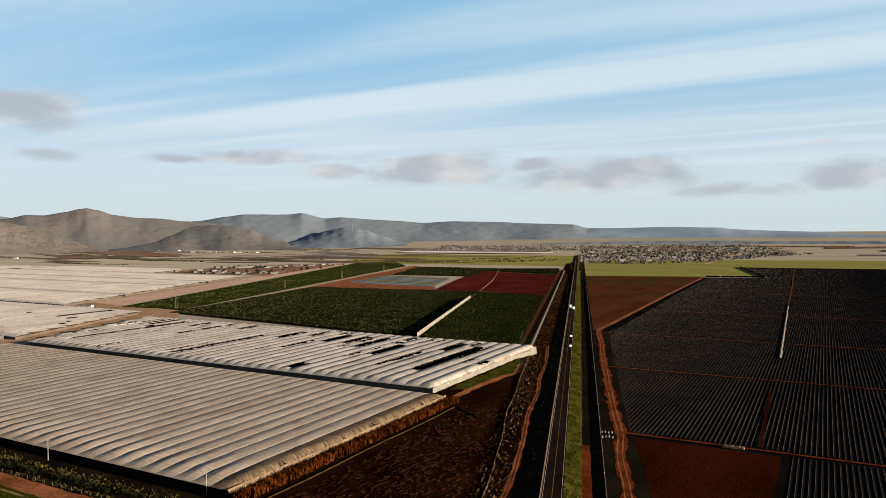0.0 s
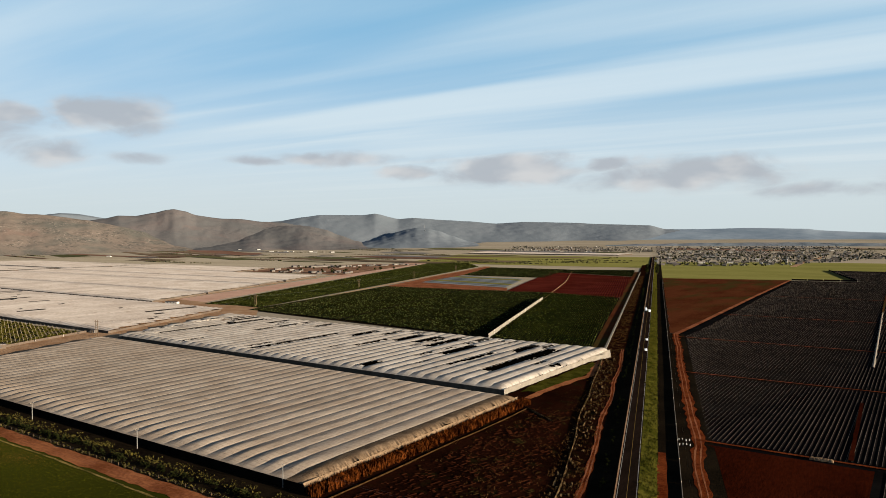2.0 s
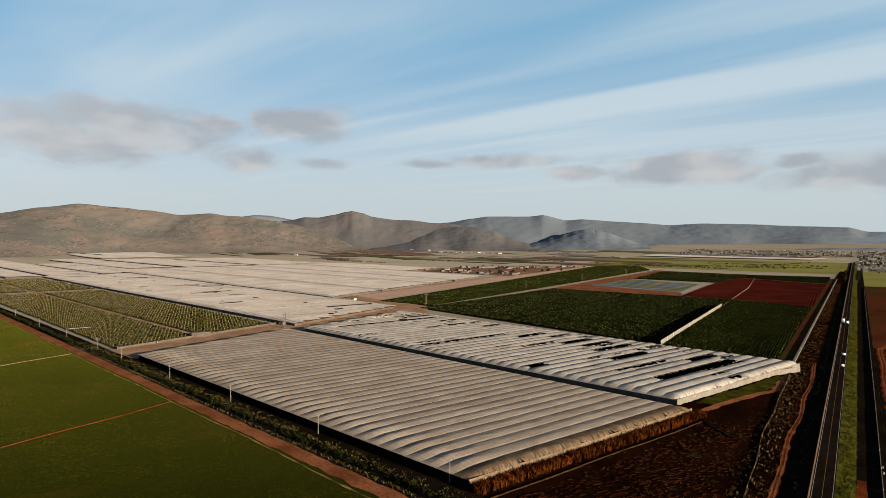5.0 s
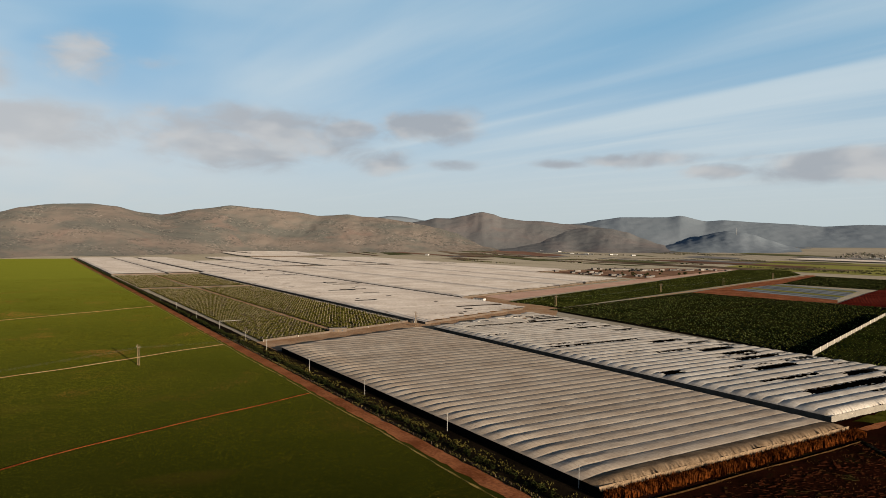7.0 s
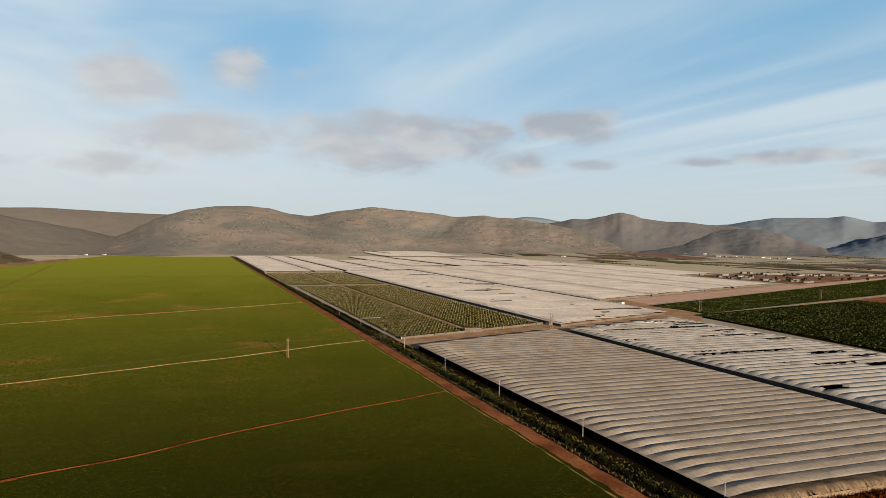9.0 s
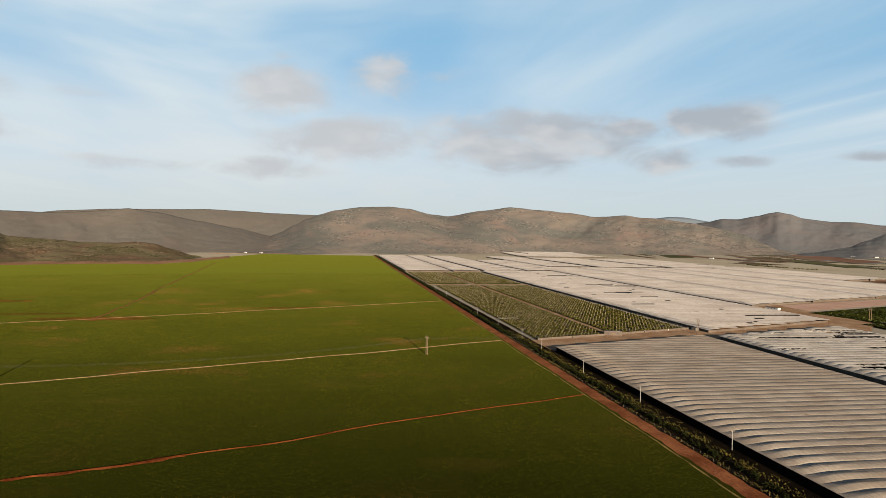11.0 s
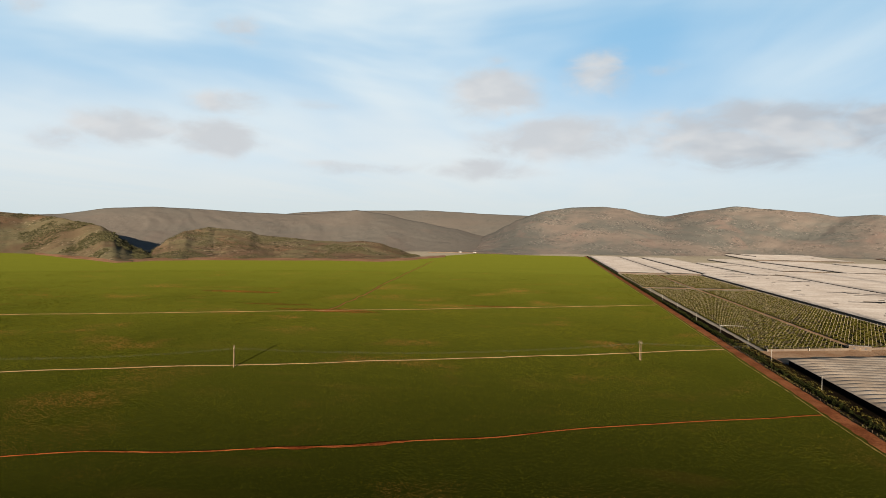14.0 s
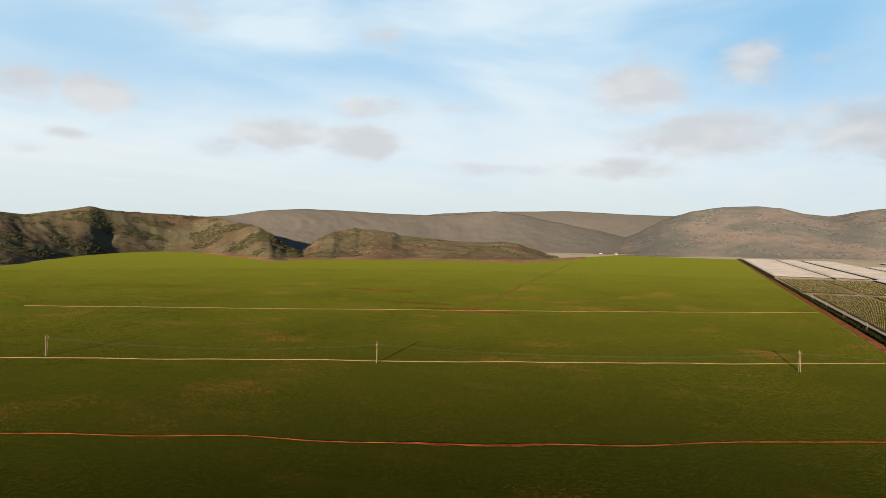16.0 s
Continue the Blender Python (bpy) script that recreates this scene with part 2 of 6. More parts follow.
M["crop_bright"] = material("crop_bright", (0.0021, 0.0032, 0.0005), (0.0092, 0.0099, 0.0021), 0.03, 0.9, bump=0.1, bump_scale=2,
                            spots=(0.0748, 0.0862, 0.0264), spot_scale=0.4, spot_cut=(0.60, 0.68))
M["red_crop"] = material("red_crop", (0.0216, 0.0029, 0.0019), (0.0408, 0.0077, 0.0048), 0.02, 0.5, bump=0.1, bump_scale=1)
M["grey_mulch"] = material("grey_mulch", (0.0715, 0.0798, 0.0825), (0.1375, 0.143, 0.1458), 0.02, 0.5)
M["leaf"] = material("leaf", (0.003, 0.0042, 0.0012), (0.0132, 0.0144, 0.0042), 0.4, 3.0)
M["bark"] = material("bark", (0.06, 0.045, 0.03), (0.14, 0.10, 0.07), 1.0, 8.0)
M["orchard_leaf"] = material("orchard_leaf", (0.0075, 0.0075, 0.0010), (0.0202, 0.0174, 0.0035), 0.3, 2.0)
M["post"] = material("post", (0.35, 0.31, 0.26), (0.55, 0.5, 0.44), 0.8, 6.0)
M["concrete"] = material("concrete", (0.1075, 0.1024, 0.0947), (0.1536, 0.1484, 0.1382), 0.8, 6.0)
M["wire"] = material("wire", (0.05, 0.05, 0.05), (0.09, 0.09, 0.09), 1, 5, rough=0.5, metal=0.6)
M["house_wall"] = material("house_wall", (0.0528, 0.0480, 0.0432), (0.0960, 0.0864, 0.0768), 0.2, 2.0, per_object=0.9)
M["house_roof"] = material("house_roof", (0.0350, 0.0280, 0.0262), (0.0840, 0.0770, 0.0735), 0.2, 2.0, per_object=0.9)
M["white_paint"] = material("white_paint", (0.1772, 0.1733, 0.1654), (0.2441, 0.2363, 0.2245), 0.5, 4.0, rough=0.5)
M["opening"] = material("opening", (0.02, 0.02, 0.025), (0.05, 0.05, 0.055), 1, 5, rough=0.3)
def hillside(name, soil, grass, rock, scrub, patch=0.004, red=None, speckle=0.5, bump=2.6):
    """A dry hillside: soil and dry grass in broad patches, pale rocks and dark scrub as fine speckle, reddish bare
    spots. Far ranges get colours with haze mixed in.
    """
    m = bpy.data.materials.new(name)
    m.use_nodes = True
    n = Nodes(m.node_tree)
    place = n.add("ShaderNodeTexCoord").outputs["Object"]
    broad = n.noise(place, patch, 5, 0.6, 0.4)
    color = n.mix(n.smooth(broad, 0.36, 0.62), soil, grass)
    if red:
        color = n.mix(n.smooth(n.noise(place, patch * 1.5, 4, 0.6, 0.6), 0.56, 0.70, 0.0, 0.4), color, red)
    small = n.noise(place, 0.045, 4, 0.7)
    where = n.smooth(n.noise(place, patch * 2.3, 4, 0.6), 0.42, 0.62)
    color = n.mix(n.math("MULTIPLY", n.smooth(small, 0.50, 0.62), n.math("MULTIPLY", where, speckle)), color, scrub)
    stones = n.noise(place, 0.085, 3, 0.7)
    color = n.mix(n.math("MULTIPLY", n.smooth(stones, 0.56, 0.66), n.math("MULTIPLY", where, speckle)), color, rock)
    shader = n.add("ShaderNodeBsdfPrincipled", links={"Base Color": color}, values={"Roughness": 0.95})
    shader.inputs["Specular IOR Level"].default_value = 0.0
    relief = n.add("ShaderNodeBump", values={"Strength": 0.7, "Distance": bump}, links={"Height": n.noise(place, 0.05, 5, 0.7)})
    n.tree.links.new(relief.outputs[0], shader.inputs["Normal"])
    n.add("ShaderNodeOutputMaterial", links={"Surface": shader.outputs[0]})
    return m


M["hill_near"] = hillside("hill_near", (0.0574, 0.0405, 0.0243), (0.0642, 0.0554, 0.0311), (0.1418, 0.1113, 0.0777), (0.0175, 0.0162, 0.0087), 0.005, (0.0844, 0.0459, 0.0257), 0.85)
M["hill_rocky"] = hillside("hill_rocky", (0.0760, 0.0486, 0.0304), (0.0798, 0.0662, 0.0365), (0.1976, 0.1435, 0.0988), (0.0213, 0.0177, 0.0099), 0.006, (0.1102, 0.0530, 0.0304), 1.0)
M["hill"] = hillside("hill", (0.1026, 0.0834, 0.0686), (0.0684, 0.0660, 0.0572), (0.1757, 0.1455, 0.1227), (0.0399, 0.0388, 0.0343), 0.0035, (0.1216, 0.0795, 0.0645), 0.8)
# back ranges: aerial haze is painted in by greyer, closer colours
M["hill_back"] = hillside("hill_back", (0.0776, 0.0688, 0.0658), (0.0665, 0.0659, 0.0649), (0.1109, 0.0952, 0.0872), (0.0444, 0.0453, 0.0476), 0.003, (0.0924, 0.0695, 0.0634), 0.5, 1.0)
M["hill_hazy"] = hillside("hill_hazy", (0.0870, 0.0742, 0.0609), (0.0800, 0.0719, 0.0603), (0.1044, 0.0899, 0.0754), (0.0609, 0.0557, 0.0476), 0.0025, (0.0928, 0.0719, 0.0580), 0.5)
# farthest land: the blue-grey is distance haze put into the base colour
M["hill_blue_haze"] = hillside("hill_blue_haze", (0.089, 0.102, 0.115), (0.083, 0.097, 0.110), (0.098, 0.108, 0.118), (0.074, 0.087, 0.099), 0.004, None, 0.25, 0.6)
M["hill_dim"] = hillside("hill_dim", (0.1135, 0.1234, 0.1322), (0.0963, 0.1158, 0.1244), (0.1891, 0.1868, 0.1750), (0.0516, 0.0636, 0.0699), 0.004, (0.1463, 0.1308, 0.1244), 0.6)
M["far_plain_haze"] = material("far_plain_haze", (0.1116, 0.1443, 0.1721), (0.1581, 0.1887, 0.2167), 0.002, 0.02, bump=1.0, bump_scale=0.01)
M["bed_line"] = material("bed_line", (0.0226, 0.0191, 0.0166), (0.0603, 0.0512, 0.0452), 0.02, 0.8)
M["net_pale"] = material("net_pale", (0.0405, 0.0302, 0.0229), (0.0675, 0.0513, 0.0392), 0.05, 0.6)
M["scrub"] = material("scrub", (0.0176, 0.0176, 0.008), (0.044, 0.04, 0.02), 0.05, 0.6)
M["wood"] = material("wood", (0.0420, 0.0294, 0.0189), (0.0980, 0.0700, 0.0455), 0.8, 6.0)
M["car_paint"] = material("car_paint", (0.7, 0.7, 0.7), (0.8, 0.8, 0.8), 1, 5, rough=0.3, gloss=0.5)
M["tyre"] = material("tyre", (0.01, 0.01, 0.01), (0.02, 0.02, 0.02), 2, 9)
M["glass"] = material("glass", (0.02, 0.025, 0.03), (0.03, 0.035, 0.04), 1, 5, rough=0.1, gloss=0.5)
M["dry_weed"] = material("dry_weed", (0.0097, 0.0048, 0.0016), (0.0324, 0.0173, 0.0065), 0.3, 3.0)
M["hem"] = material("hem", (0.0783, 0.0512, 0.0305), (0.1395, 0.0969, 0.0610), 0.25, 2.0, rough=0.7, bump=0.15, bump_scale=1.5, thin=0.25)
M["dark_red_soil"] = material("dark_red_soil", (0.0076, 0.0014, 0.0006), (0.0231, 0.0043, 0.0016), 0.03, 0.7, bump=0.15, bump_scale=1.2, stretch=(1, 0.3, 1))
M["end_net"] = material("end_net", (0.0375, 0.031, 0.0245), (0.07, 0.059, 0.047), 0.2, 2.0)
M["pink_dirt"] = material("pink_dirt", (0.2564, 0.1503, 0.1017), (0.3448, 0.2210, 0.1591), 0.02, 0.4, bump=0.1, bump_scale=0.8)
M["road_red"] = material("road_red", (0.0333, 0.0057, 0.0017), (0.0998, 0.0234, 0.0070), 0.12, 1.2, bump=0.2, bump_scale=1.2)
M["dry_grass"] = material("dry_grass", (0.0114, 0.0108, 0.0027), (0.0570, 0.0456, 0.0119), 0.3, 3.0)
M["red_dirt"] = material("red_dirt", (0.0371, 0.0077, 0.0019), (0.1238, 0.0351, 0.0111), 0.08, 1.0, bump=0.15, bump_scale=1.2)
M["yard_soil"] = material("yard_soil", (0.078, 0.0358, 0.0195), (0.1755, 0.104, 0.065), 0.02, 0.3, bump=0.1, bump_scale=0.8)
M["far_brown"] = material("far_brown", (0.0630, 0.0441, 0.0273), (0.1050, 0.0735, 0.0483), 0.006, 0.06, stretch=(0.5, 1.4, 1), per_object=0.5)
M["far_grey"] = material("far_grey", (0.085, 0.080, 0.074), (0.135, 0.125, 0.115), 0.006, 0.06, stretch=(0.5, 1.4, 1), per_object=0.3)
M["far_red"] = material("far_red", (0.0864, 0.0454, 0.0302), (0.1253, 0.0713, 0.0497), 0.006, 0.06, stretch=(0.5, 1.4, 1), per_object=0.4)
M["far_olive"] = material("far_olive", (0.0378, 0.0399, 0.0176), (0.0672, 0.0630, 0.0294), 0.006, 0.06, stretch=(0.5, 1.4, 1), per_object=0.5)
M["tan_dirt"] = material("tan_dirt", (0.13, 0.065, 0.032), (0.25, 0.145, 0.080), 0.05, 0.8, bump=0.15, bump_scale=1.2)
M["bare_slope"] = material("bare_slope", (0.1020, 0.0544, 0.0300), (0.1785, 0.0992, 0.0570), 0.01, 0.15, bump=0.2, bump_scale=0.5)
M["trellis"] = material("trellis", (0.0878, 0.0712, 0.0493), (0.1646, 0.1371, 0.0988), 0.8, 6.0)
M["orange_dirt"] = material("orange_dirt", (0.0825, 0.0248, 0.0103), (0.1733, 0.0660, 0.0310), 0.05, 0.8, bump=0.15, bump_scale=1.2)
M["dry_edge"] = material("dry_edge", (0.0630, 0.0446, 0.0096), (0.2340, 0.1539, 0.0510), 0.15, 1.2, bump=0.1)
M["furrow"] = material("furrow", (0.0050, 0.0016, 0.0008), (0.0180, 0.0052, 0.0022), 0.06, 0.9, bump=0.1, spots=(0.0094, 0.0073, 0.0022), spot_scale=0.05, spot_cut=(0.55, 0.7))
M["weed_ridge"] = material("weed_ridge", (0.0106, 0.0064, 0.0027), (0.0792, 0.0528, 0.0264), 0.2, 1.2, bump=0.2, blend=(0.42, 0.66))
M["red_worn"] = material("red_worn", (0.0145, 0.0102, 0.0016), (0.1122, 0.0316, 0.0078), 0.04, 0.4, blend=(0.44, 0.60), stretch=(1.2, 0.5, 1), fuzz=(0.015, 0.3, (0.85, 0.52, 0.10)))

# ---- helpers for meshes ----
def rise(x, y):
    """The ground's height: level near by, rising gently towards the far rim of the plain."""
    r = math.hypot(x, y)
    return 0.0 if r < 3000 else 76.0 * ((r - 3000) / 1900) ** 1.4


def mesh_of(name, verts, faces, mat, smooth=False):
    me = bpy.data.meshes.new(name)
    me.from_pydata([tuple(v) for v in verts], [], faces)
    me.materials.append(mat)
    if smooth:
        me.shade_smooth()
    return me


def piece(name, me, parent=None, label=""):
    """A mesh as a part of a thing or of a part."""
    ob = new(name, me)
    ob.parent = parent
    if label:
        tagged(ob, label)
    return ob


def part(name, bm, mat, parent=None, label="", smooth=False):
    me = bpy.data.meshes.new(name)
    bm.to_mesh(me)
    bm.free()
    me.materials.append(mat)
    if smooth:
        me.shade_smooth()
    return piece(name, me, parent, label)


def thing(name, x, y, z, label, category, group="", kind="", turn=0.0):
    ob = new(name)
    ob.empty_display_size = 0.5
    ob.matrix_basis = pose(x, y, z, 0, 0, turn)
    return tagged(ob, label, category, group, kind)


def add_box(bm, x0, x1, y0, y1, z0, z1):
    v = [bm.verts.new(p) for p in ((x0, y0, z0), (x1, y0, z0), (x1, y1, z0), (x0, y1, z0),
                                   (x0, y0, z1), (x1, y0, z1), (x1, y1, z1), (x0, y1, z1))]
    for f in ((0, 3, 2, 1), (4, 5, 6, 7), (0, 1, 5, 4), (1, 2, 6, 5), (2, 3, 7, 6), (3, 0, 4, 7)):
        bm.faces.new([v[i] for i in f])


def box_bm(*b):
    bm = bmesh.new()
    add_box(bm, *b)
    return bm


def add_tube(bm, a, b, r0, r1, sides=7):
    a, b = Vector(a), Vector(b)
    m = (b - a).to_track_quat("Z", "Y").to_matrix()
    rings = []
    for p, r in ((a, r0), (b, r1)):
        rings.append([bm.verts.new(p + m @ Vector((r * math.cos(t), r * math.sin(t), 0)))
                      for t in (2 * math.pi * i / sides for i in range(sides))])
    for i in range(sides):
        j = (i + 1) % sides
        bm.faces.new((rings[0][i], rings[0][j], rings[1][j], rings[1][i]))
    bm.faces.new(rings[1])
    bm.faces.new(rings[0][::-1])


def tube_bm(a, b, r0, r1, sides=7):
    bm = bmesh.new()
    add_tube(bm, a, b, r0, r1, sides)
    return bm


def wobble(x, y, z=0.0, scale=1.0):
    return noise.noise(Vector((x * scale, y * scale, z)))


def sheet(name, outline, z, mat, label, category="field", kind="structure", ragged=0.0, step=12.0):
    """A level piece of ground inside an outline, its border a little ragged."""
    pts = []
    for (x0, y0), (x1, y1) in zip(outline, outline[1:] + outline[:1]):
        k = max(1, int(math.hypot(x1 - x0, y1 - y0) / step)) if ragged else 1
        for i in range(k):
            x, y = x0 + (x1 - x0) * i / k, y0 + (y1 - y0) * i / k
            pts.append((x + ragged * wobble(x, y, 1.7, 0.11), y + ragged * wobble(x, y, 5.3, 0.11)))
    bm = bmesh.new()
    face = bm.faces.new([bm.verts.new((x, y, z)) for x, y in pts])
    bmesh.ops.triangulate(bm, faces=[face])
    bm.normal_update()
    for f in bm.faces:
        if f.normal.z < 0:
            f.normal_flip()
    for v in bm.verts:
        v.co.z += rise(v.co.x, v.co.y)
    return tagged(part(name, bm, mat), label, category, kind=kind)


def ribbon(name, line, width, z, mat, label, category="track", step=8.0, ragged=0.25, kind="structure", sway=0.0, crown=0.0):
    """A strip of ground along a line of points, with uneven borders; crown: how far its middle stands up."""
    pts = []
    for (x0, y0), (x1, y1) in zip(line, line[1:]):
        k = max(1, int(math.hypot(x1 - x0, y1 - y0) / step))
        pts += [(x0 + (x1 - x0) * i / k, y0 + (y1 - y0) * i / k) for i in range(k)]
    pts.append(line[-1])
    verts, faces = [], []
    for i, (x, y) in enumerate(pts):
        xa, ya = pts[max(0, i - 1)]
        xb, yb = pts[min(len(pts) - 1, i + 1)]
        d = math.hypot(xb - xa, yb - ya) or 1
        nx, ny = (yb - ya) / d, -(xb - xa) / d
        s = sway * wobble(x, y, 2.2, 0.02)
        for side in (-1, 0, 1) if crown else (-1, 1):
            h = width / 2 * (1 + ragged * wobble(x, y, 3.1 + side, 0.13)) * side + s
            lift = (crown if side == 0 else -0.15) if crown else 0.0
            verts.append((x + nx * h, y + ny * h, z + lift + rise(x, y)))
        if i and crown:
            k = 3 * i
            faces += [(k - 3, k - 2, k + 1, k), (k - 2, k - 1, k + 2, k + 1)]
        elif i:
            k = 2 * i
            faces.append((k - 2, k - 1, k + 1, k))
    return tagged(piece(name, mesh_of(name, verts, faces, mat)), label, category, kind=kind)


# ---- the land ----
def make_ground():
    verts, faces = [(0, 0, -0.4)], []
    radii = [100, 200, 400, 800, 1400, 2000] + [2600 + 100 * i for i in range(24)]
    n = 180
    for r in radii:
        for i in range(n):
            a = 2 * math.pi * i / n
            x, y = r * math.cos(a), r * math.sin(a)
            verts.append((x, y, rise(x, y) - 0.4 + (2.0 * wobble(x, y, 0, 0.002) if r > 2800 else 0)))
    faces += [(0, 1 + i, 1 + (i + 1) % n) for i in range(n)]
    for k in range(len(radii) - 1):
        for i in range(n):
            a, b = 1 + k * n + i, 1 + k * n + (i + 1) % n
            faces.append((a, a + n, b + n, b))
    tagged(piece("ground", mesh_of("ground", verts, faces, M["plain"], True)), "brown and olive open plain reaching the horizon", "ground", kind="structure")


make_ground()


def polar(a, r):
    p = bearing(a) * r
    return p.x, p.y


def interp(table, a):
    xs = sorted(table)
    if a <= xs[0][0]:
        return xs[0][1]
    for (a0, v0), (a1, v1) in zip(xs, xs[1:]):
        if a <= a1:
            f = (a - a0) / (a1 - a0)
            f = f * f * (3 - 2 * f) * 0.5 + f * 0.5
            return v0 + (v1 - v0) * f
    return xs[-1][1]


def hills(name, skyline, foot, crest, mat, label, spurs=0.24, depth=0.3, rough=1.0, step=0.12, rings=40, seed=0.0):
    """A range of hills: its skyline as (bearing, height angle from 85 m up), from the foot to the crest and down behind.
    spurs: how many run down in a degree; depth: how deep the gullies between them are."""
    a0, a1 = min(a for a, e in skyline), max(a for a, e in skyline)
    n = int((a1 - a0) / step) + 1
    verts, faces = [], []
    for i in range(n):
        a = a0 + (a1 - a0) * i / (n - 1)
        e = interp(skyline, a)
        rf, rc = interp(foot, a), interp(crest, a)
        rf += (rc - rf) * 0.16 * wobble(a * spurs * 0.9, 3.0 + seed, 1.0)
        top = 85 + rc * math.tan(radians(e))
        for k in range(rings + 4):
            s = k / rings
            r = rf + (rc - rf) * s
            x, y = polar(a, r)
            low = rise(x, y) - 1.5
            if s <= 1:
                # ridged spurs that wander and branch on their way down; they fade at the crest and at the foot
                u = a * spurs + seed + 0.5 * wobble(a * 0.16, s * 1.2, 4.0 + seed) + 0.2 * wobble(a * 0.5, s * 2.4, 7.0 + seed)
                big = 0.75 - 2.4 * wobble(u, s * 0.9, 1.0 + seed) ** 2
                mid = 0.7 - 2.2 * wobble(u * 2.1, s * 1.4, 5.0 + seed) ** 2
                fine = wobble(u * 5.5, s * 5.0, 9.0 + seed) + 0.5
                ridge = (big - 0.5) + 0.35 * (mid - 0.5) + 0.25 * (fine - 0.5)
                lift = s ** 1.15 * (1 + depth * ridge * (1 - s) ** 0.8 * 1.9)
                z = low + max(0.0, top - low) * lift
                z += rough * (2.2 * wobble(x, y, 8, 0.016) + 1.1 * wobble(x, y, 3, 0.05)) * min(1.0, s * 6) * (1 if s < 0.97 else 0.6)
            else:
                z = top - (s - 1) * (rc - rf) * 0.35
            verts.append((x, y, z))
    m = rings + 4
    for i in range(n - 1):
        for k in range(m - 1):
            v = i * m + k
            faces.append((v, v + 1, v + m + 1, v + m))
    return tagged(piece(name, mesh_of(name, verts, faces, mat, True)), label, "hill", kind="structure")


# far ranges wear the haze-tinted colours; no haze hangs in the air
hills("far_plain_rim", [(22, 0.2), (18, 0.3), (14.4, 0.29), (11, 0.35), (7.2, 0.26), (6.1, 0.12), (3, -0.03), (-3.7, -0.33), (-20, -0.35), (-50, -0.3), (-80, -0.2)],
      [(0, 4300)], [(0, 4850)], M["far_plain_haze"], "rim of the far plain, coloured grey-blue for haze", depth=0.1, rings=12, step=0.5)
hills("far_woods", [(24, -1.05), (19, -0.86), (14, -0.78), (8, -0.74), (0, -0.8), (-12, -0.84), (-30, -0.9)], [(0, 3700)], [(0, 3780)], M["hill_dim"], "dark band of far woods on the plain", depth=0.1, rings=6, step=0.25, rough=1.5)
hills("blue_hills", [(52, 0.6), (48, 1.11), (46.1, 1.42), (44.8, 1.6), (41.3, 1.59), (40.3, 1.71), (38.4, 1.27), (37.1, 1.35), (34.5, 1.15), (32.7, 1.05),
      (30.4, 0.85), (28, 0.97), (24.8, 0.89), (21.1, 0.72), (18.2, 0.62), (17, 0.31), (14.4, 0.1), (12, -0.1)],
      [(52, 4000), (40, 4050), (30, 4150), (12, 4400)], [(52, 4750), (12, 4780)], M["hill_blue_haze"], "blue-grey hazy hills behind the plain", spurs=0.3, depth=0.035, rough=0.8, seed=2.0)
hills("far_peak", [(68, 0.8), (66, 1.3), (63.6, 1.66), (62.5, 1.62), (60.5, 1.3), (58, 0.8)], [(60, 4500)], [(60, 4880)], M["hill_blue_haze"], "pale distant hilltop behind the brown range", rings=10)
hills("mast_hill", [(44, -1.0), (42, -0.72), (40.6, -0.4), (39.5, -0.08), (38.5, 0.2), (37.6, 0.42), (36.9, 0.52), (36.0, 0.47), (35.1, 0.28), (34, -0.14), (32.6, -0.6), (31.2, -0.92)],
      [(44, 3600), (31, 3600)], [(44, 4200), (36, 4200), (31, 4150)], M["hill_blue_haze"], "low hill with a radio mast, coloured blue-grey for haze", spurs=0.5, depth=0.045, seed=6.0)
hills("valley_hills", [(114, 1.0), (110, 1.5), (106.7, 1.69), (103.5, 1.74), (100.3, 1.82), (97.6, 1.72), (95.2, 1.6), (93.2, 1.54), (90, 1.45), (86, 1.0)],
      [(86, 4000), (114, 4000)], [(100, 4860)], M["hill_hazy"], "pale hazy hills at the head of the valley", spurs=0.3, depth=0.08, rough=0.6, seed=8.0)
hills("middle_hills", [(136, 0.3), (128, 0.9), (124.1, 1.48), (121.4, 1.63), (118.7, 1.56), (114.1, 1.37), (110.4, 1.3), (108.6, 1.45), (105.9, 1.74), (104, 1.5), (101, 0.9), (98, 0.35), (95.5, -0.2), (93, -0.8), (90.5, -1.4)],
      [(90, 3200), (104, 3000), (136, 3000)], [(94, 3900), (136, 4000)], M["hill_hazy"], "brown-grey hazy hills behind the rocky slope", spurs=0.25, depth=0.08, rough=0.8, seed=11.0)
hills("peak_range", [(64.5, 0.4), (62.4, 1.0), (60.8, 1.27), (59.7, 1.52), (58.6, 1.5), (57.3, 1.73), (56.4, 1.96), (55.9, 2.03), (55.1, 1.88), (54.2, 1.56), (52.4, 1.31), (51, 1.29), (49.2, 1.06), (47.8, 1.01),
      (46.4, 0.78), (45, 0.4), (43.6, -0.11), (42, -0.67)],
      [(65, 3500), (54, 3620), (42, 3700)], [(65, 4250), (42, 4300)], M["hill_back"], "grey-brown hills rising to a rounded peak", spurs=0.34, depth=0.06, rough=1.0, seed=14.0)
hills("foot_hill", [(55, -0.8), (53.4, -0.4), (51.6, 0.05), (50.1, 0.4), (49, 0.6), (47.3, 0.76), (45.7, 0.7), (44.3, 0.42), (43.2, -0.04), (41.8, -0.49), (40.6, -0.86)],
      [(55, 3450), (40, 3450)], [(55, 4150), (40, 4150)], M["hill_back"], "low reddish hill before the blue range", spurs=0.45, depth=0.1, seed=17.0)
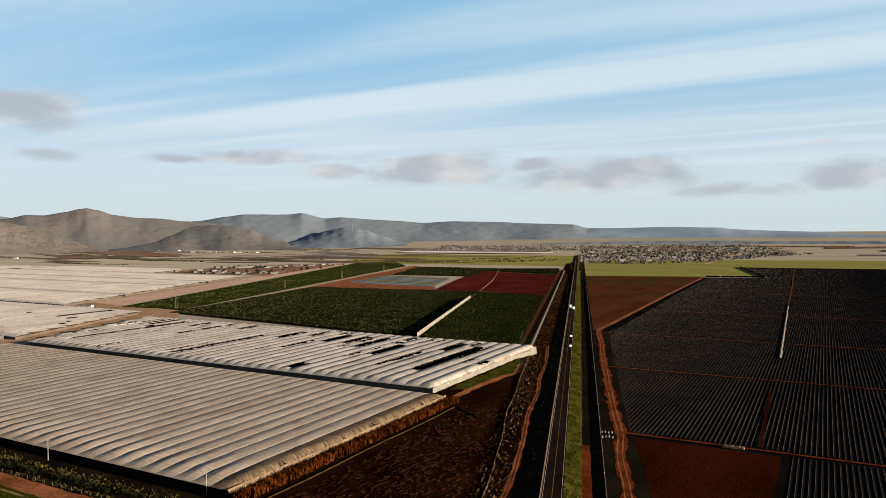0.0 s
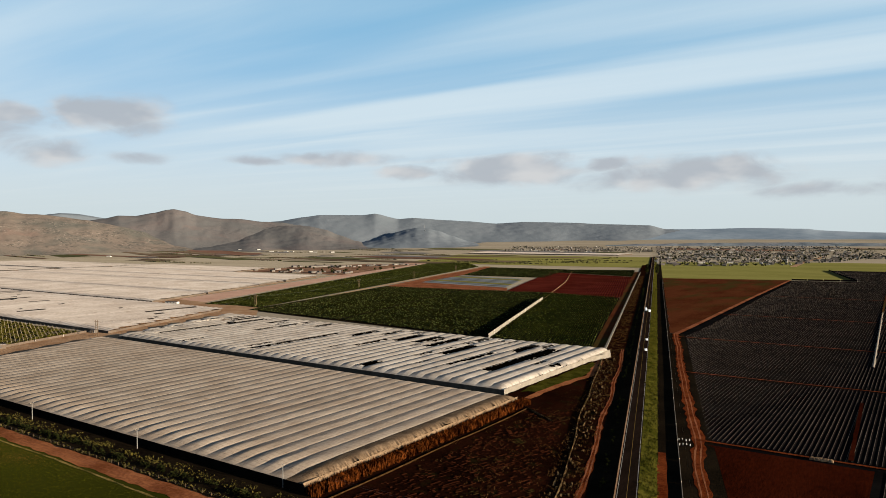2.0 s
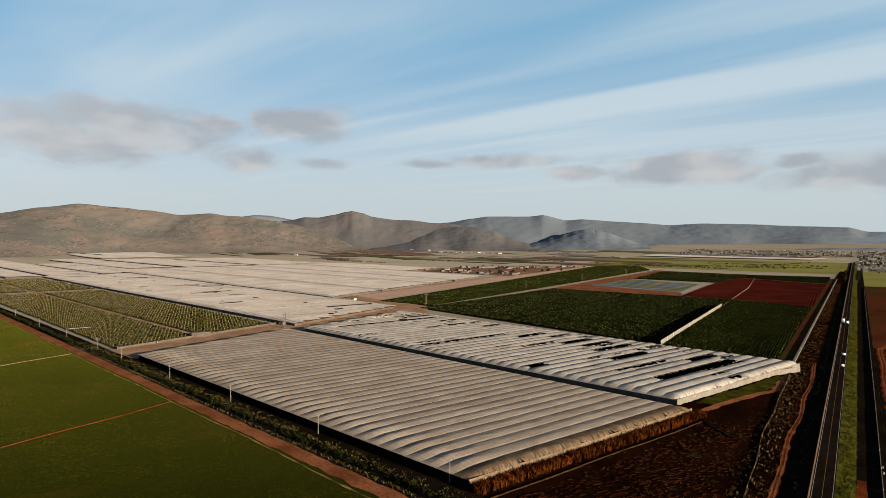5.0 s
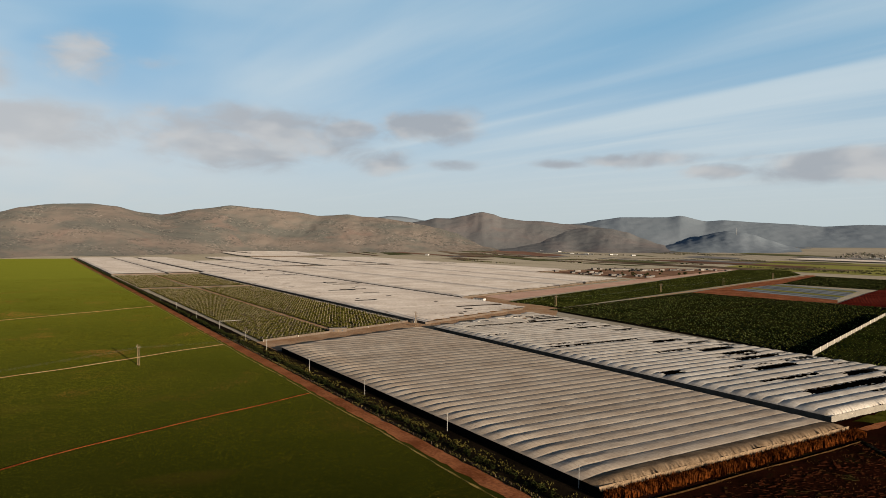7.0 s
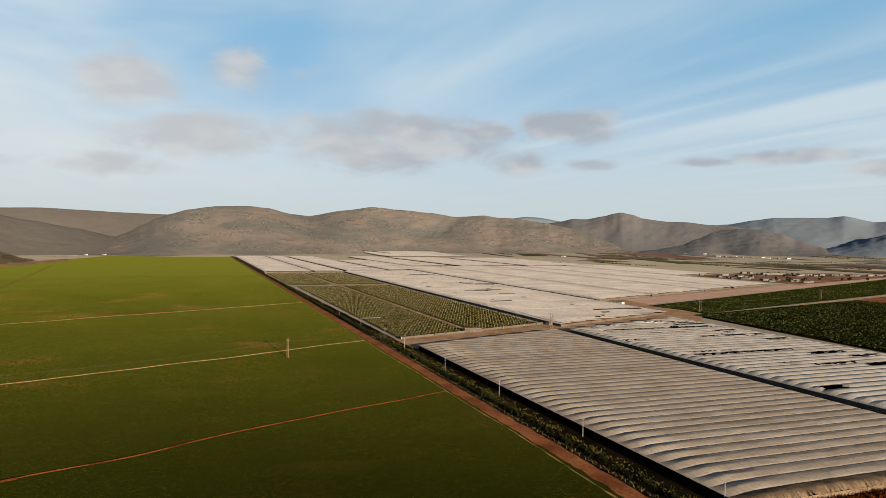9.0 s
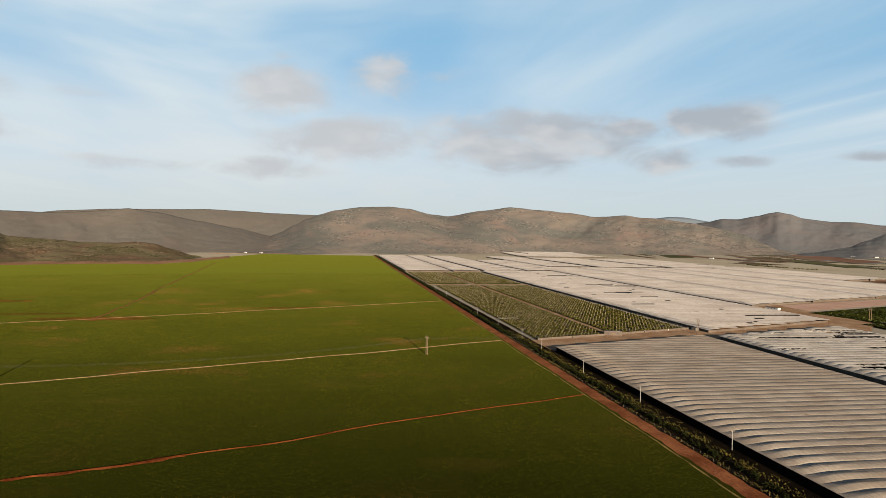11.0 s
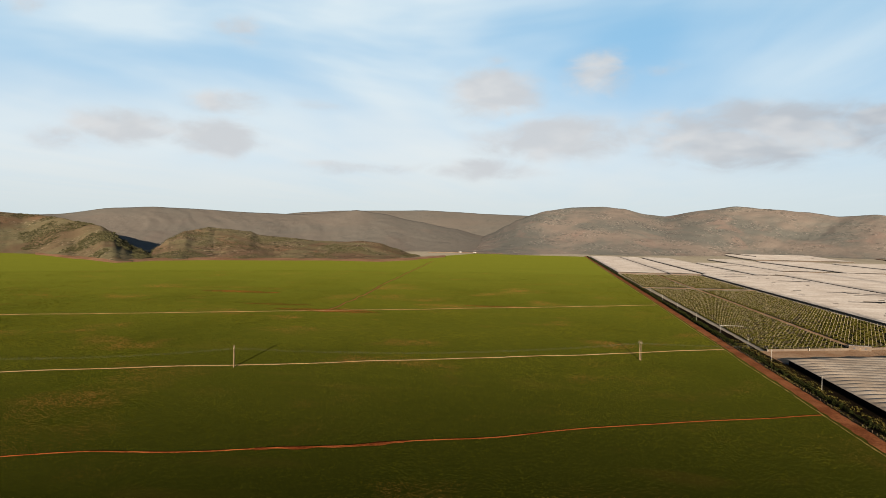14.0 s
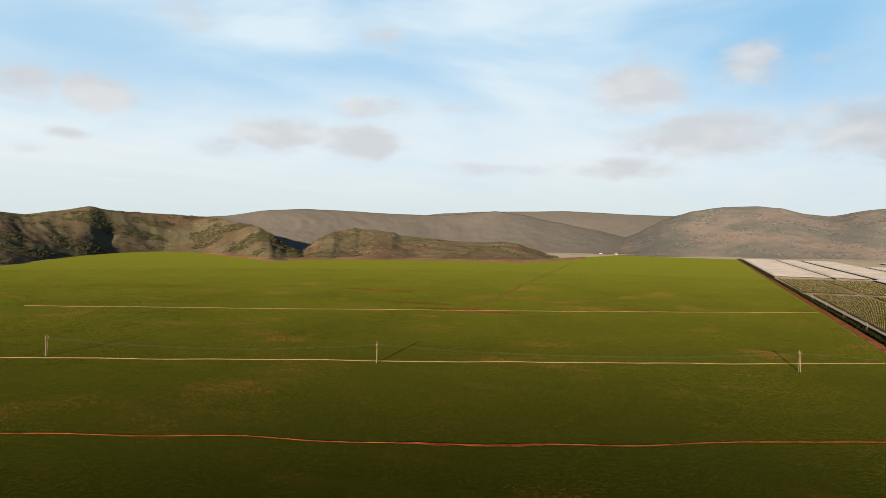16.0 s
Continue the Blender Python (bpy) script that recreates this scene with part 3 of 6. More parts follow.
hills("brown_range", [(101, -1.8), (99.2, -1.5), (97.6, -1.1), (96.3, -0.65), (94.9, 0.0), (93.6, 0.68), (92.6, 1.2), (91.6, 1.58), (90.3, 1.95), (88.3, 2.22), (86, 2.3), (84.4, 2.15), (82.5, 1.7), (81.2, 1.56), (78.5, 2.04), (76, 2.36), (73.9, 2.17),
      (71.2, 1.93), (69.2, 1.62), (66.9, 1.76), (65.7, 1.59), (64.5, 1.54), (63.3, 1.38), (62, 1.18), (60.8, 0.95), (59.5, 0.68), (58.2, 0.33), (56.9, -0.07), (55.6, -0.53), (54.4, -0.9)],
      [(101, 2950), (84, 3050), (79, 3200), (74, 3350), (64, 3350), (54, 3500)], [(98, 3750), (80, 4100), (66, 4100), (54, 3850)],
      M["hill"], "bare brown rounded hills with spurs and gullies", spurs=0.27, depth=0.11, rough=1.0, rings=60, seed=20.0)
hills("olive_slope", [(121, -2.3), (122.7, -1.5), (123.6, -0.92), (124.3, -0.3), (125.1, 0.12), (126.5, 0.4), (127.8, 0.67), (129.4, 0.84), (131.6, 0.97), (134.4, 1.05), (136.1, 1.2),
      (137.1, 1.42), (139.3, 1.0), (141.3, 0.71), (142.7, 0.86), (148, 1.2), (156, 1.0)],
      [(121, 1960), (124, 1880), (127, 2200), (129.5, 2480), (132, 2580), (135.6, 2400), (138, 2150), (142.7, 1640), (156, 1500)],
      [(121, 2250), (124, 2450), (130, 3150), (140, 3000), (156, 2700)], M["hill_near"], "olive-brown slope with dark scrub in its gullies", spurs=0.33, depth=0.14, rough=0.8, step=0.07, rings=70, seed=23.0)
hills("rocky_slope", [(98.6, -2.4), (99.9, -2.09), (101.3, -1.79), (102.7, -1.34), (104.1, -0.9), (105.5, -0.78), (107.3, -0.85), (109.1, -0.79), (111.8, -0.55), (113.6, -0.4), (114.4, -0.14), (116.2, 0.05),
      (117.4, 0.16), (119.1, -0.17), (120.3, -0.75), (121.1, -1.37), (121.8, -1.97), (122.4, -2.3)],
      [(98.5, 2400), (100.5, 2280), (104, 2030), (117, 2050), (122.4, 2010)],
      [(98.5, 2600), (104, 2500), (117, 2700), (122.4, 2350)], M["hill_rocky"], "low rocky reddish slope strewn with scrub", spurs=0.45, depth=0.14, rough=1.1, step=0.07, rings=56, seed=26.0)

# ---- pasture and its tracks ----
far_edge = [polar(a, r) for a, r in ((150, 1600), (142.7, 1640), (138, 2180), (135.6, 2430), (131, 2780), (129, 2470), (124, 1900), (121, 2030), (117, 2070), (104, 2050), (100.5, 2380), (96, 2950), (92.4, 2850))]
PASTURE = [(-40, -1500), (-800, -1500)] + far_edge + [(-2800, 134), (-68, 134), (60, -300)]
sheet("pasture", PASTURE, 0.0, M["grass"], "green pasture with thin tracks and worn patches")


def foot_ramp():
    """The red bare foot of the rocky slope, rising towards it."""
    verts, faces = [], []
    table = [(98.6, 2430), (100, 2290), (101.5, 2110), (104, 1985), (108, 2030), (113, 2000), (117, 2005), (121, 1975), (124, 1850), (126.5, 2080), (129.2, 2400)]
    n = 160
    for i in range(n + 1):
        a = 98.6 + 30.6 * i / n
        r = interp(table, a) + 14 * wobble(a * 3, 1, 2) + 26 * max(0.0, wobble(a * 0.7, 4, 2))
        for k, (dr, z) in enumerate(((-6, -0.3), (14 + 9 * wobble(a, 3, 7), 0.9), (42, 2.2), (90, 4.0))):
            x, y = polar(a, r + dr)
            verts.append((x, y, z))
        if i:
            b = 4 * i
            faces += [(b - 4 + k, b + k, b + k + 1, b - 3 + k) for k in range(3)]
    tagged(piece("bare_foot", mesh_of("bare_foot", verts, faces, M["bare_slope"], True)), "red bare earth at the foot of the rocky slope", "ground", kind="structure")


foot_ramp()
TRACKS = [
    ([(-889, 131), (-800, -50), (-712, -237), (-619, -450), (-530, -660)], 2.5, "tan_dirt"),
    ([(-707, -235), (-900, -245), (-1148, -272), (-1600, -310), (-2080, -350)], 3.0, "orange_dirt"),
    ([(-552, 131), (-500, 20), (-446, -108), (-395, -230), (-338, -364), (-270, -520)], 1.9, "pale_dirt"),
    ([(-358, 131), (-320, 40), (-288, -26), (-263, -77), (-236, -171), (-200, -270), (-150, -400)], 1.3, "red_dirt"),
]
for line, wide, mat in TRACKS:
    ribbon("pasture_track", line, wide, 0.12, M[mat], "narrow earth track worn through the pasture", ragged=1.1, sway=4.0, step=3, crown=0.12)

ribbon("washed_bank", [(-273, -56.6), (-263, -77), (-253, -112)], 3.2, 0.13, M["red_dirt"], "bare washed-out earth where the track widens", ragged=1.4, sway=4, step=1.5, crown=0.2)
for px, py, wx, wy in ((-716, -236, 14, 60), (-760, -310, 8, 45), (-810, -60, 8, 40), (-900, -420, 14, 60)):
    sheet("worn_patch", [(px + wx * math.cos(k * 0.524), py + wy * math.sin(k * 0.524)) for k in range(12)], 0.03, M["red_worn"], "reddish worn earth beside the pasture track", "ground", ragged=wx * 0.6, step=4)


def in_outline(poly, x, y):
    """Which of the points lie inside an outline."""
    hit = np.zeros(x.shape, bool)
    for (x0, y0), (x1, y1) in zip(poly, poly[1:] + poly[:1]):
        if y0 != y1:
            cross = ((y0 <= y) != (y1 <= y)) & (x < x0 + (x1 - x0) * (y - y0) / (y1 - y0))
            hit ^= cross
    return hit


def off_line(x, y, line):
    """The distance of points to a line of points."""
    best = np.full(x.shape, 1e9)
    for (x0, y0), (x1, y1) in zip(line, line[1:]):
        dx, dy = x1 - x0, y1 - y0
        f = np.clip(((x - x0) * dx + (y - y0) * dy) / (dx * dx + dy * dy), 0, 1)
        best = np.minimum(best, np.hypot(x - x0 - f * dx, y - y0 - f * dy))
    return best


def grass_tufts():
    """Upright tufts of green blades standing all over the pasture, closer together near by."""
    rng = np.random.default_rng(3)
    at, reach, tall = [], [], []
    r = 140.0
    while r < 1500:
        out = r * 1.06
        size = 0.50 * max(1.0, r / 330) ** 1.55
        high = 0.13 * min(1.0, 0.22 + (r - 140) / 520) * min(1.0, max(0.25, (1500 - r) / 900))
        n = int(0.20 / (size * 0.20) * 0.5 * 1.9 * (out * out - r * r))
        d = np.sqrt(rng.random(n) * (out * out - r * r) + r * r)
        a = np.radians(52 + 109 * rng.random(n))
        x, y = -np.sin(a) * d, np.cos(a) * d
        ok = in_outline(PASTURE, x, y) & (y < 130.4)
        for line, wide, _ in TRACKS:
            ok &= off_line(x, y, line) > wide * 0.5 + 0.7 + size * 0.2
        x, y = x[ok], y[ok]
        n = x.size
        patch = np.array([wobble(p, q, 4.0, 0.012) + 0.8 * wobble(p, q, 9.0, 0.05) for p, q in zip(x, y)])
        at.append(np.stack([x, y], 1))
        tall.append(high * (0.6 + 0.8 * rng.random(n)) * np.clip(1.0 + 0.6 * patch, 0.35, 1.6))
        reach.append(size * (0.6 + 0.8 * rng.random(n)))
        r = out
    at, reach, tall = (np.concatenate(k) for k in (at, reach, tall))
    n = len(tall)
    turn = rng.random(n) * math.pi
    half = np.stack([np.sin(turn), np.cos(turn)], 1) * reach[:, None] / 2
    v = np.zeros((n, 4, 3))
    v[:, 0, :2], v[:, 1, :2] = at - half, at + half
    v[:, 2, :2], v[:, 3, :2] = at + half * 0.7, at - half * 0.7
    v[:, 2:, :2] += (rng.random((n, 1, 2)) - 0.5) * tall[:, None, None] * 0.8
    v[:, :, 2] = -0.01
    v[:, 2:, 2] += tall[:, None]
    me = bpy.data.meshes.new("grass")
    me.vertices.add(4 * n)
    me.vertices.foreach_set("co", v.ravel())
    me.loops.add(4 * n)
    me.loops.foreach_set("vertex_index", np.arange(4 * n))
    me.polygons.add(n)
    me.polygons.foreach_set("loop_start", np.arange(n) * 4)
    me.update(calc_edges=True)
    me.materials.append(M["blade"])
    tagged(new("grass", me), "short green pasture grass, worn thin in places", "grass", kind="stuff")


grass_tufts()

# ---- the dirt road along the pasture ----
ribbon("dirt_road", [(-40, 137), (-600, 137), (-1500, 139), (-2500, 139), (-3100, 140)], 7.5, 0.08, M["dirt"], "reddish dirt road between pasture and tunnels", "road", ragged=0.4, step=4)
for u in (136.0, 138.0):
    ribbon("wheel_rut", [(-40, u), (-600, u), (-1500, u + 2)], 0.5, 0.10, M["orange_dirt"], "worn wheel rut in the dirt road", ragged=1.2, step=4, sway=1.0)
sheet("verge_strip", [(-40, 141), (-40, 160.3), (-497, 160.3), (-500, 158), (-560, 157), (-1620, 150), (-2820, 146), (-2820, 142), (-1600, 142)], 0.04, M["dark_soil"], "dark weedy strip beside the dirt road", "verge", ragged=1.0)

# ---- highway and its verges ----
HX, HY, HDIR = -76.0, 209.0, 17.66
along = bearing(HDIR)
across = Vector((along.y, -along.x, 0))


def hw(s, u):
    """A point s metres along the highway and u metres to its right."""
    p = Vector((HX, HY, 0)) + along * s + across * u
    return p.x, p.y


def hw_strip(name, u0, u1, s0, s1, z, mat, label, category, ragged=0.0):
    mid, wide = (u0 + u1) / 2, u1 - u0
    return ribbon(name, [hw(s0, mid), hw(s1, mid)], wide, z, mat, label, category, ragged=ragged)


BANK = 1.5


def embankment():
    """The raised bed of the highway with its two slopes; the left one's shade is in its dark colour."""
    bed = thing("highway_bank", 0, 0, 0, "raised grassy bank carrying the asphalt highway", "embankment", kind="structure")
    # right slope in grass green, left slope near-black as painted shade
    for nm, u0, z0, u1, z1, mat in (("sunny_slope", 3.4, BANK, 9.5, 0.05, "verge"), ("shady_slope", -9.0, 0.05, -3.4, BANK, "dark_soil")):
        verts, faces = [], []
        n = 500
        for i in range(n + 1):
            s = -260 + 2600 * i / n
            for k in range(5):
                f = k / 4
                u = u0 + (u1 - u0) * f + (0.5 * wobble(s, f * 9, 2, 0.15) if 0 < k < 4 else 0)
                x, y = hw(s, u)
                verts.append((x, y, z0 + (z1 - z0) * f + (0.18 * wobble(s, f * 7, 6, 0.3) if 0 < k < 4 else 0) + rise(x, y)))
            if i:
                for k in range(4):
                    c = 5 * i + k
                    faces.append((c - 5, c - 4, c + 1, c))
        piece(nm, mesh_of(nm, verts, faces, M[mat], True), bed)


embankment()
hw_strip("highway", -3.45, 3.45, -260, 2350, BANK, M["asphalt"], "straight two-lane asphalt highway", "road")
for u in (-3.0, 3.0):
    hw_strip("edge_line", u - 0.07, u + 0.07, -260, 2350, BANK + 0.01, M["white_line"], "white edge line painted on the asphalt", "road marking")
hw_strip("shoulder", -3.95, -3.45, -260, 2350, BANK + 0.005, M["pale_dirt"], "pale gravel shoulder along the asphalt", "shoulder", 0.3)
for u, w2 in ((22.9, 0.55), (24.9, 0.55)):
    ribbon("wheel_rut", [hw(-260, u), hw(40, u), hw(70, u + 1.2), hw(110, u + 0.4), hw(395, u + 1.0)], w2, 0.125, M["orange_dirt"], "worn wheel rut in the farm road", ragged=1.3, step=3, sway=1.5)
for u in (-17.3, -15.9):
    ribbon("wheel_rut", [hw(-260, u - 0.7), hw(-60, u + 0.7), hw(40, u + 2.1), hw(150, u + 2.8), hw(300, u + 2.6)], 0.5, 0.15, M["orange_dirt"], "worn wheel rut in the earth path", ragged=1.5, step=2, sway=2.0)
hw_strip("center_line", -0.08, 0.08, -260, 2350, BANK + 0.01, M["yellow_line"], "yellow centre line painted on the asphalt", "road marking")
hw_strip("right_path", 9.4, 12.6, -260, 58, 0.11, M["road_red"], "red earth path beside the verge", "track", 0.5)
hw_strip("right_ditch", 20, 31, -260, 396, 0.045, M["dark_soil"], "dark weedy strip beside the farm road", "verge", 0.05)
# this strip's dark colour includes the shadow of the low roadside wall
hw_strip("right_ditch", 9.0, 20, -260, 1700, 0.05, M["dark_soil"], "weedy strip by the highway, coloured dark for the wall's shadow", "verge", 0.1)
# the bank's cast shadow, laid on the ground as a near-black strip
hw_strip("left_ditch", -15, -8.5, -260, 1700, 0.06, M["dark_soil"], "weedy strip coloured dark for the highway bank's shadow", "ditch", 0.1)
ribbon("left_path", [hw(-260, -17.5), hw(-60, -16), hw(40, -14.5), hw(150, -13.8), hw(300, -14)], 2.3, 0.13, M["road_red"], "red earth path beside the highway", ragged=1.0, step=2, sway=2.0)
hw_strip("left_verge", -27, -13, -260, 1700, 0.07, M["weedy_soil"], "weedy verge beside the earth path", "verge", 0.2)
hw_strip("field_track", -37, -27.6, 255, 1350, 0.10, M["red_soil"], "red earth track beside the crop field", "track", 0.1)
ribbon("farm_road", [hw(-260, 24), hw(40, 24), hw(70, 25.2), hw(110, 24.4), hw(395, 25)], 4.8, 0.10, M["road_red"], "red dirt road beside the mulched field", "road", ragged=0.7, step=2, sway=1.5)
ribbon("farm_road", [hw(395, 25), (-173, 640), (-186, 1000), (-196, 1360)], 4.6, 0.11, M["orange_dirt"], "red dirt road between fields", "road")

# ---- fields on the far side of the highway ----
sheet("mulched_field", [hw(-200, 30), hw(393, 27), (-173, 636), (-186, 1000), (-196, 1345), (-90, 1380), (-170, 1740), (700, 1790), (700, 60), (0, 0)], 0.0, M["mulch"], "dark field of black plastic mulch beds")
sheet("fallow_plot", [hw(-60, 31), hw(70, 31), (-72, 288), (-14, 288), (-14, 90)], 0.06, M["dark_red_soil"], "dark red fallow plot")
sheet("red_field", [hw(400, 20), hw(1150, 20), (-198, 1366), (-187, 1000), (-174, 640), hw(398, 25)], 0.03, M["red_soil"], "red-brown bare field beside the highway", ragged=2)
sheet("meadow", [hw(1150, 20), (-196, 1366), (-95, 1385), (-175, 1745), (900, 1800), (900, 2300), (-280, 2190), hw(1900, 20)], 0.02, M["far_grass"], "pale green meadow behind the mulched field")
for y in (292, 432, 576, 760, 1010):
    x0 = hw((y - HY) / along.y, 28)[0] if y < 580 else -178
    ribbon("cross_track", [(x0, y), (560, y + 4)], 1.6, 0.30, M["road_red"], "narrow red track across the mulch beds", ragged=0.3)
ribbon("white_strip", [(-26, 509), (-30, 650), (-36, 862)], 1.5, 0.42, M["curtain"], "pale plastic strip along the beds", ragged=0.9, step=6, crown=0.3)
ribbon("bed_track", [(-36, 862), (-44, 1200), (-60, 1700)], 2.0, 0.4, M["red_soil"], "thin red track along the beds", ragged=0.5)
ribbon("bed_track", [(-25, 400), (-22, 296)], 1.6, 0.4, M["dark_red_soil"], "thin red track along the beds", ragged=0.5)
sheet("reddish_lot", [(-160, 142), hw(-260, -25), hw(240, -27), (-181, 442), (-181, 310), (-168, 306), (-166, 158)], 0.03, M["weedy_soil"], "dark reddish field with weeds and furrows", ragged=1)


sheet("grass_patch", [(-180, 330), (-180, 432), (-170, 425), (-166, 380), (-170, 335)], 0.06, M["verge"], "green grass patch beside the tunnels", "grass", ragged=3, step=5)
ribbon("foot_track", [(-168, 318), (-168, 350), (-164, 390), (-172, 420), (-177, 440)], 4.5, 0.09, M["dirt"], "short red dirt track by the tunnels", ragged=0.6, step=4)
ribbon("dry_edge", [(-60, 131.2), (-900, 131.6), (-2600, 133)], 0.9, 0.13, M["dry_edge"], "dry pale grass edge of the road", "verge", ragged=1.5, step=3, sway=1.2, crown=0.12)
sheet("drain", [(-828, 517), (-826, 507), (-672, 503), (-668, 514)], 0.12, M["dark_soil"], "dark open drain between the tunnel blocks", "drain", ragged=1.5)


def inside_spans(poly, y):
    """The stretches of the line at y that lie inside an outline."""
    xs = []
    for (x0, y0), (x1, y1) in zip(poly, poly[1:] + poly[:1]):
        if (y0 <= y) != (y1 <= y):
            xs.append(x0 + (x1 - x0) * (y - y0) / (y1 - y0))
    xs.sort()
    return list(zip(xs[::2], xs[1::2]))


def crop_rows(name, poly, heading, pitch, wide, high, step, mat, label, gaps=0.0, jitter=0.5, z0=0.0, skip=()):
    """Rows of plants or beds along a bearing, clipped to an outline, as one mesh."""
    c, s = math.cos(radians(heading)), math.sin(radians(heading))
    # u runs along the rows, v across them
    turned = [(-x * s + y * c, x * c + y * s) for x, y in poly]
    v0, v1 = min(p[1] for p in turned), max(p[1] for p in turned)
    rng = np.random.default_rng(7)
    verts, faces = [], []
    v = v0 + pitch / 2
    while v < v1:
        spans = inside_spans(turned, v)
        for g, h in skip:
            spans = [p for a, b in spans for p in ((a, min(b, g - h)), (max(a, g + h), b)) if p[1] - p[0] > 1]
        for ua, ub in spans:
            k = max(2, int((ub - ua) / step) + 1)
            prev = None
            jit = rng.random((k, 3))
            for i in range(k):
                u = ua + (ub - ua) * i / (k - 1)
                if gaps and jit[i, 2] < gaps:
                    prev = None
                    continue
                h = high * (1 - jitter + 2 * jitter * jit[i, 0])
                off = (jit[i, 1] - 0.5) * wide * jitter
                base = len(verts)
                for dv, dz in ((-wide / 2, 0.0), (off - wide * 0.2, h), (off + wide * 0.2, h), (wide / 2, 0.0)):
                    vv = v + dv
                    verts.append((-u * s + vv * c, u * c + vv * s, z0 + dz))
                if prev is not None:
                    for j in range(3):
                        faces.append((prev + j, prev + j + 1, base + j + 1, base + j))
                prev = base
        v += pitch
    return tagged(piece(name, mesh_of(name, verts, faces, mat)), label, "crop rows", kind="stuff")


BEDS = [(-72, 294), hw(385, 32), (-160, 620), (-176, 1000), (-186, 1330), (-95, 1370), (-170, 1720), (420, 1770), (330, 700), (200, 180), (60, 100), (-12, 100), (-12, 294)]
crop_rows("mulch_beds", BEDS, 0, 1.9, 1.1, 0.10, 30,
          M["mulch"], "long beds under black plastic mulch", jitter=0.1, z0=0.02, skip=[(292, 3), (432, 3), (576, 3), (760, 3), (1010, 3)])
crop_rows("drip_lines", BEDS, 0, 1.9, 0.13, 0.05, 30,
          M["bed_line"], "pale drip hoses along the beds", jitter=0.1, z0=0.13, skip=[(292, 3), (432, 3), (576, 3), (760, 3), (1010, 3)])

# ---- fields on the near side of the highway ----
LOT = [(-152, 160), hw(-90, -29), hw(60, -30), hw(110, -30), (-166, 300), (-152, 290)]
crop_rows("lot_furrows", LOT, -17, 1.25, 0.8, 0.14, 1.1, M["furrow"], "low weedy furrows of the reddish field", gaps=0.42, jitter=0.9, z0=0.03)
VERGE = [hw(-160, -22), hw(0, -25), hw(262, -27), hw(262, -17), hw(0, -18), hw(-160, -18.5)]
crop_rows("weedy_ridges", VERGE, HDIR, 1.15, 0.8, 0.35, 1.3, M["weed_ridge"], "broken ridges of earth and dry weeds", gaps=0.5, jitter=0.85, z0=0.08)
ribbon("pale_bank", [hw(-150, -18.8), hw(0, -22), hw(90, -24.2), hw(262, -26.6)], 0.6, 0.14, M["weed_ridge"], "thin pale earth bank along the field", "bank", ragged=2.0, step=2, sway=1.5, crown=0.5)
ribbon("reed_ridge", [(-156.5, 158), (-157, 230), (-158, 300)], 0.7, 0.08, M["dry_weed"], "low grassy ridge beside the reeds", "bank", ragged=2.0, step=2, sway=1.5, crown=0.3)
ribbon("ditch_edge", [(-167, 306), (-152, 295), (-138, 285)], 1.2, 0.1, M["weed_ridge"], "pale edge of a small ditch", "bank", ragged=1.2, step=2, sway=1.5, crown=0.5)
sheet("crop_field", [(-634, 522), (-729, 886), (-583, 893), (-458, 911), (-335, 890), hw(710, -37), hw(280, -37), (-300, 486)], 0.0, M["dark_soil"], "dark soil under leafy vegetable rows")
PLOT_GAPS = [(742, 1.6), (838, 1.2), (930, 1.6), (1010, 1.2)]
crop_rows("vegetable_rows", [(-632, 524), (-724, 880), (-583, 889), (-484, 512)], 19, 1.9, 1.5, 0.7, 2.2, M["crop"], "dark green leafy vegetable rows", gaps=0.12, skip=PLOT_GAPS)
crop_rows("vegetable_rows", [(-479, 512), (-577, 888), (-458, 906), (-408, 800), (-300, 488)], 19, 1.9, 1.5, 0.7, 2.2, M["crop"], "dark green leafy vegetable rows with gaps", gaps=0.10, skip=PLOT_GAPS)
crop_rows("vegetable_rows", [(-452, 906), (-338, 886), hw(700, -38), hw(285, -38), (-292, 490)], 19, 1.9, 1.3, 0.7, 2.2, M["crop_bright"], "green leafy vegetable rows beside the highway", gaps=0.06, skip=PLOT_GAPS)
sheet("red_crop_field", [(-508, 893), (-678, 1392), (-467, 1318), (-324, 885), (-456, 914)], 0.03, M["red_crop"], "dark red field of low lettuce rows")
crop_rows("lettuce_rows", [(-510, 896), (-676, 1388), (-470, 1314), (-330, 890), (-456, 917)], 19, 3.4, 1.6, 0.25, 8.0, M["red_crop"], "dark red lettuce rows", z0=0.03, skip=[(1110, 1.5), (1240, 1.5)])
sheet("bare_plot", [(-583, 893), (-729, 886), (-950, 1560), (-915, 1535), (-785, 1200), (-735, 990), (-541, 957), (-514, 909)], 0.025, M["orange_dirt"], "orange bare soil beside the strips")
for k in range(8):
    f0, f1 = k / 8 + 0.008, (k + 0.86) / 8
    sheet("plastic_strip", [(-545 - 76 * f0, 957 + 207 * f0), (-733 - 50 * f0, 988 + 207 * f0), (-733 - 50 * f1, 988 + 207 * f1), (-545 - 76 * f1, 957 + 207 * f1)], 0.12, M["grey_mulch"] if k % 4 != 2 else M["far_grass"], "pale grey plastic mulch strip", "field", ragged=0.8)
sheet("far_crop_field", [(-604, 1212), (-790, 1205), (-913, 1525), (-688, 1519)], 0.02, M["crop_bright"], "dark green far vegetable field")
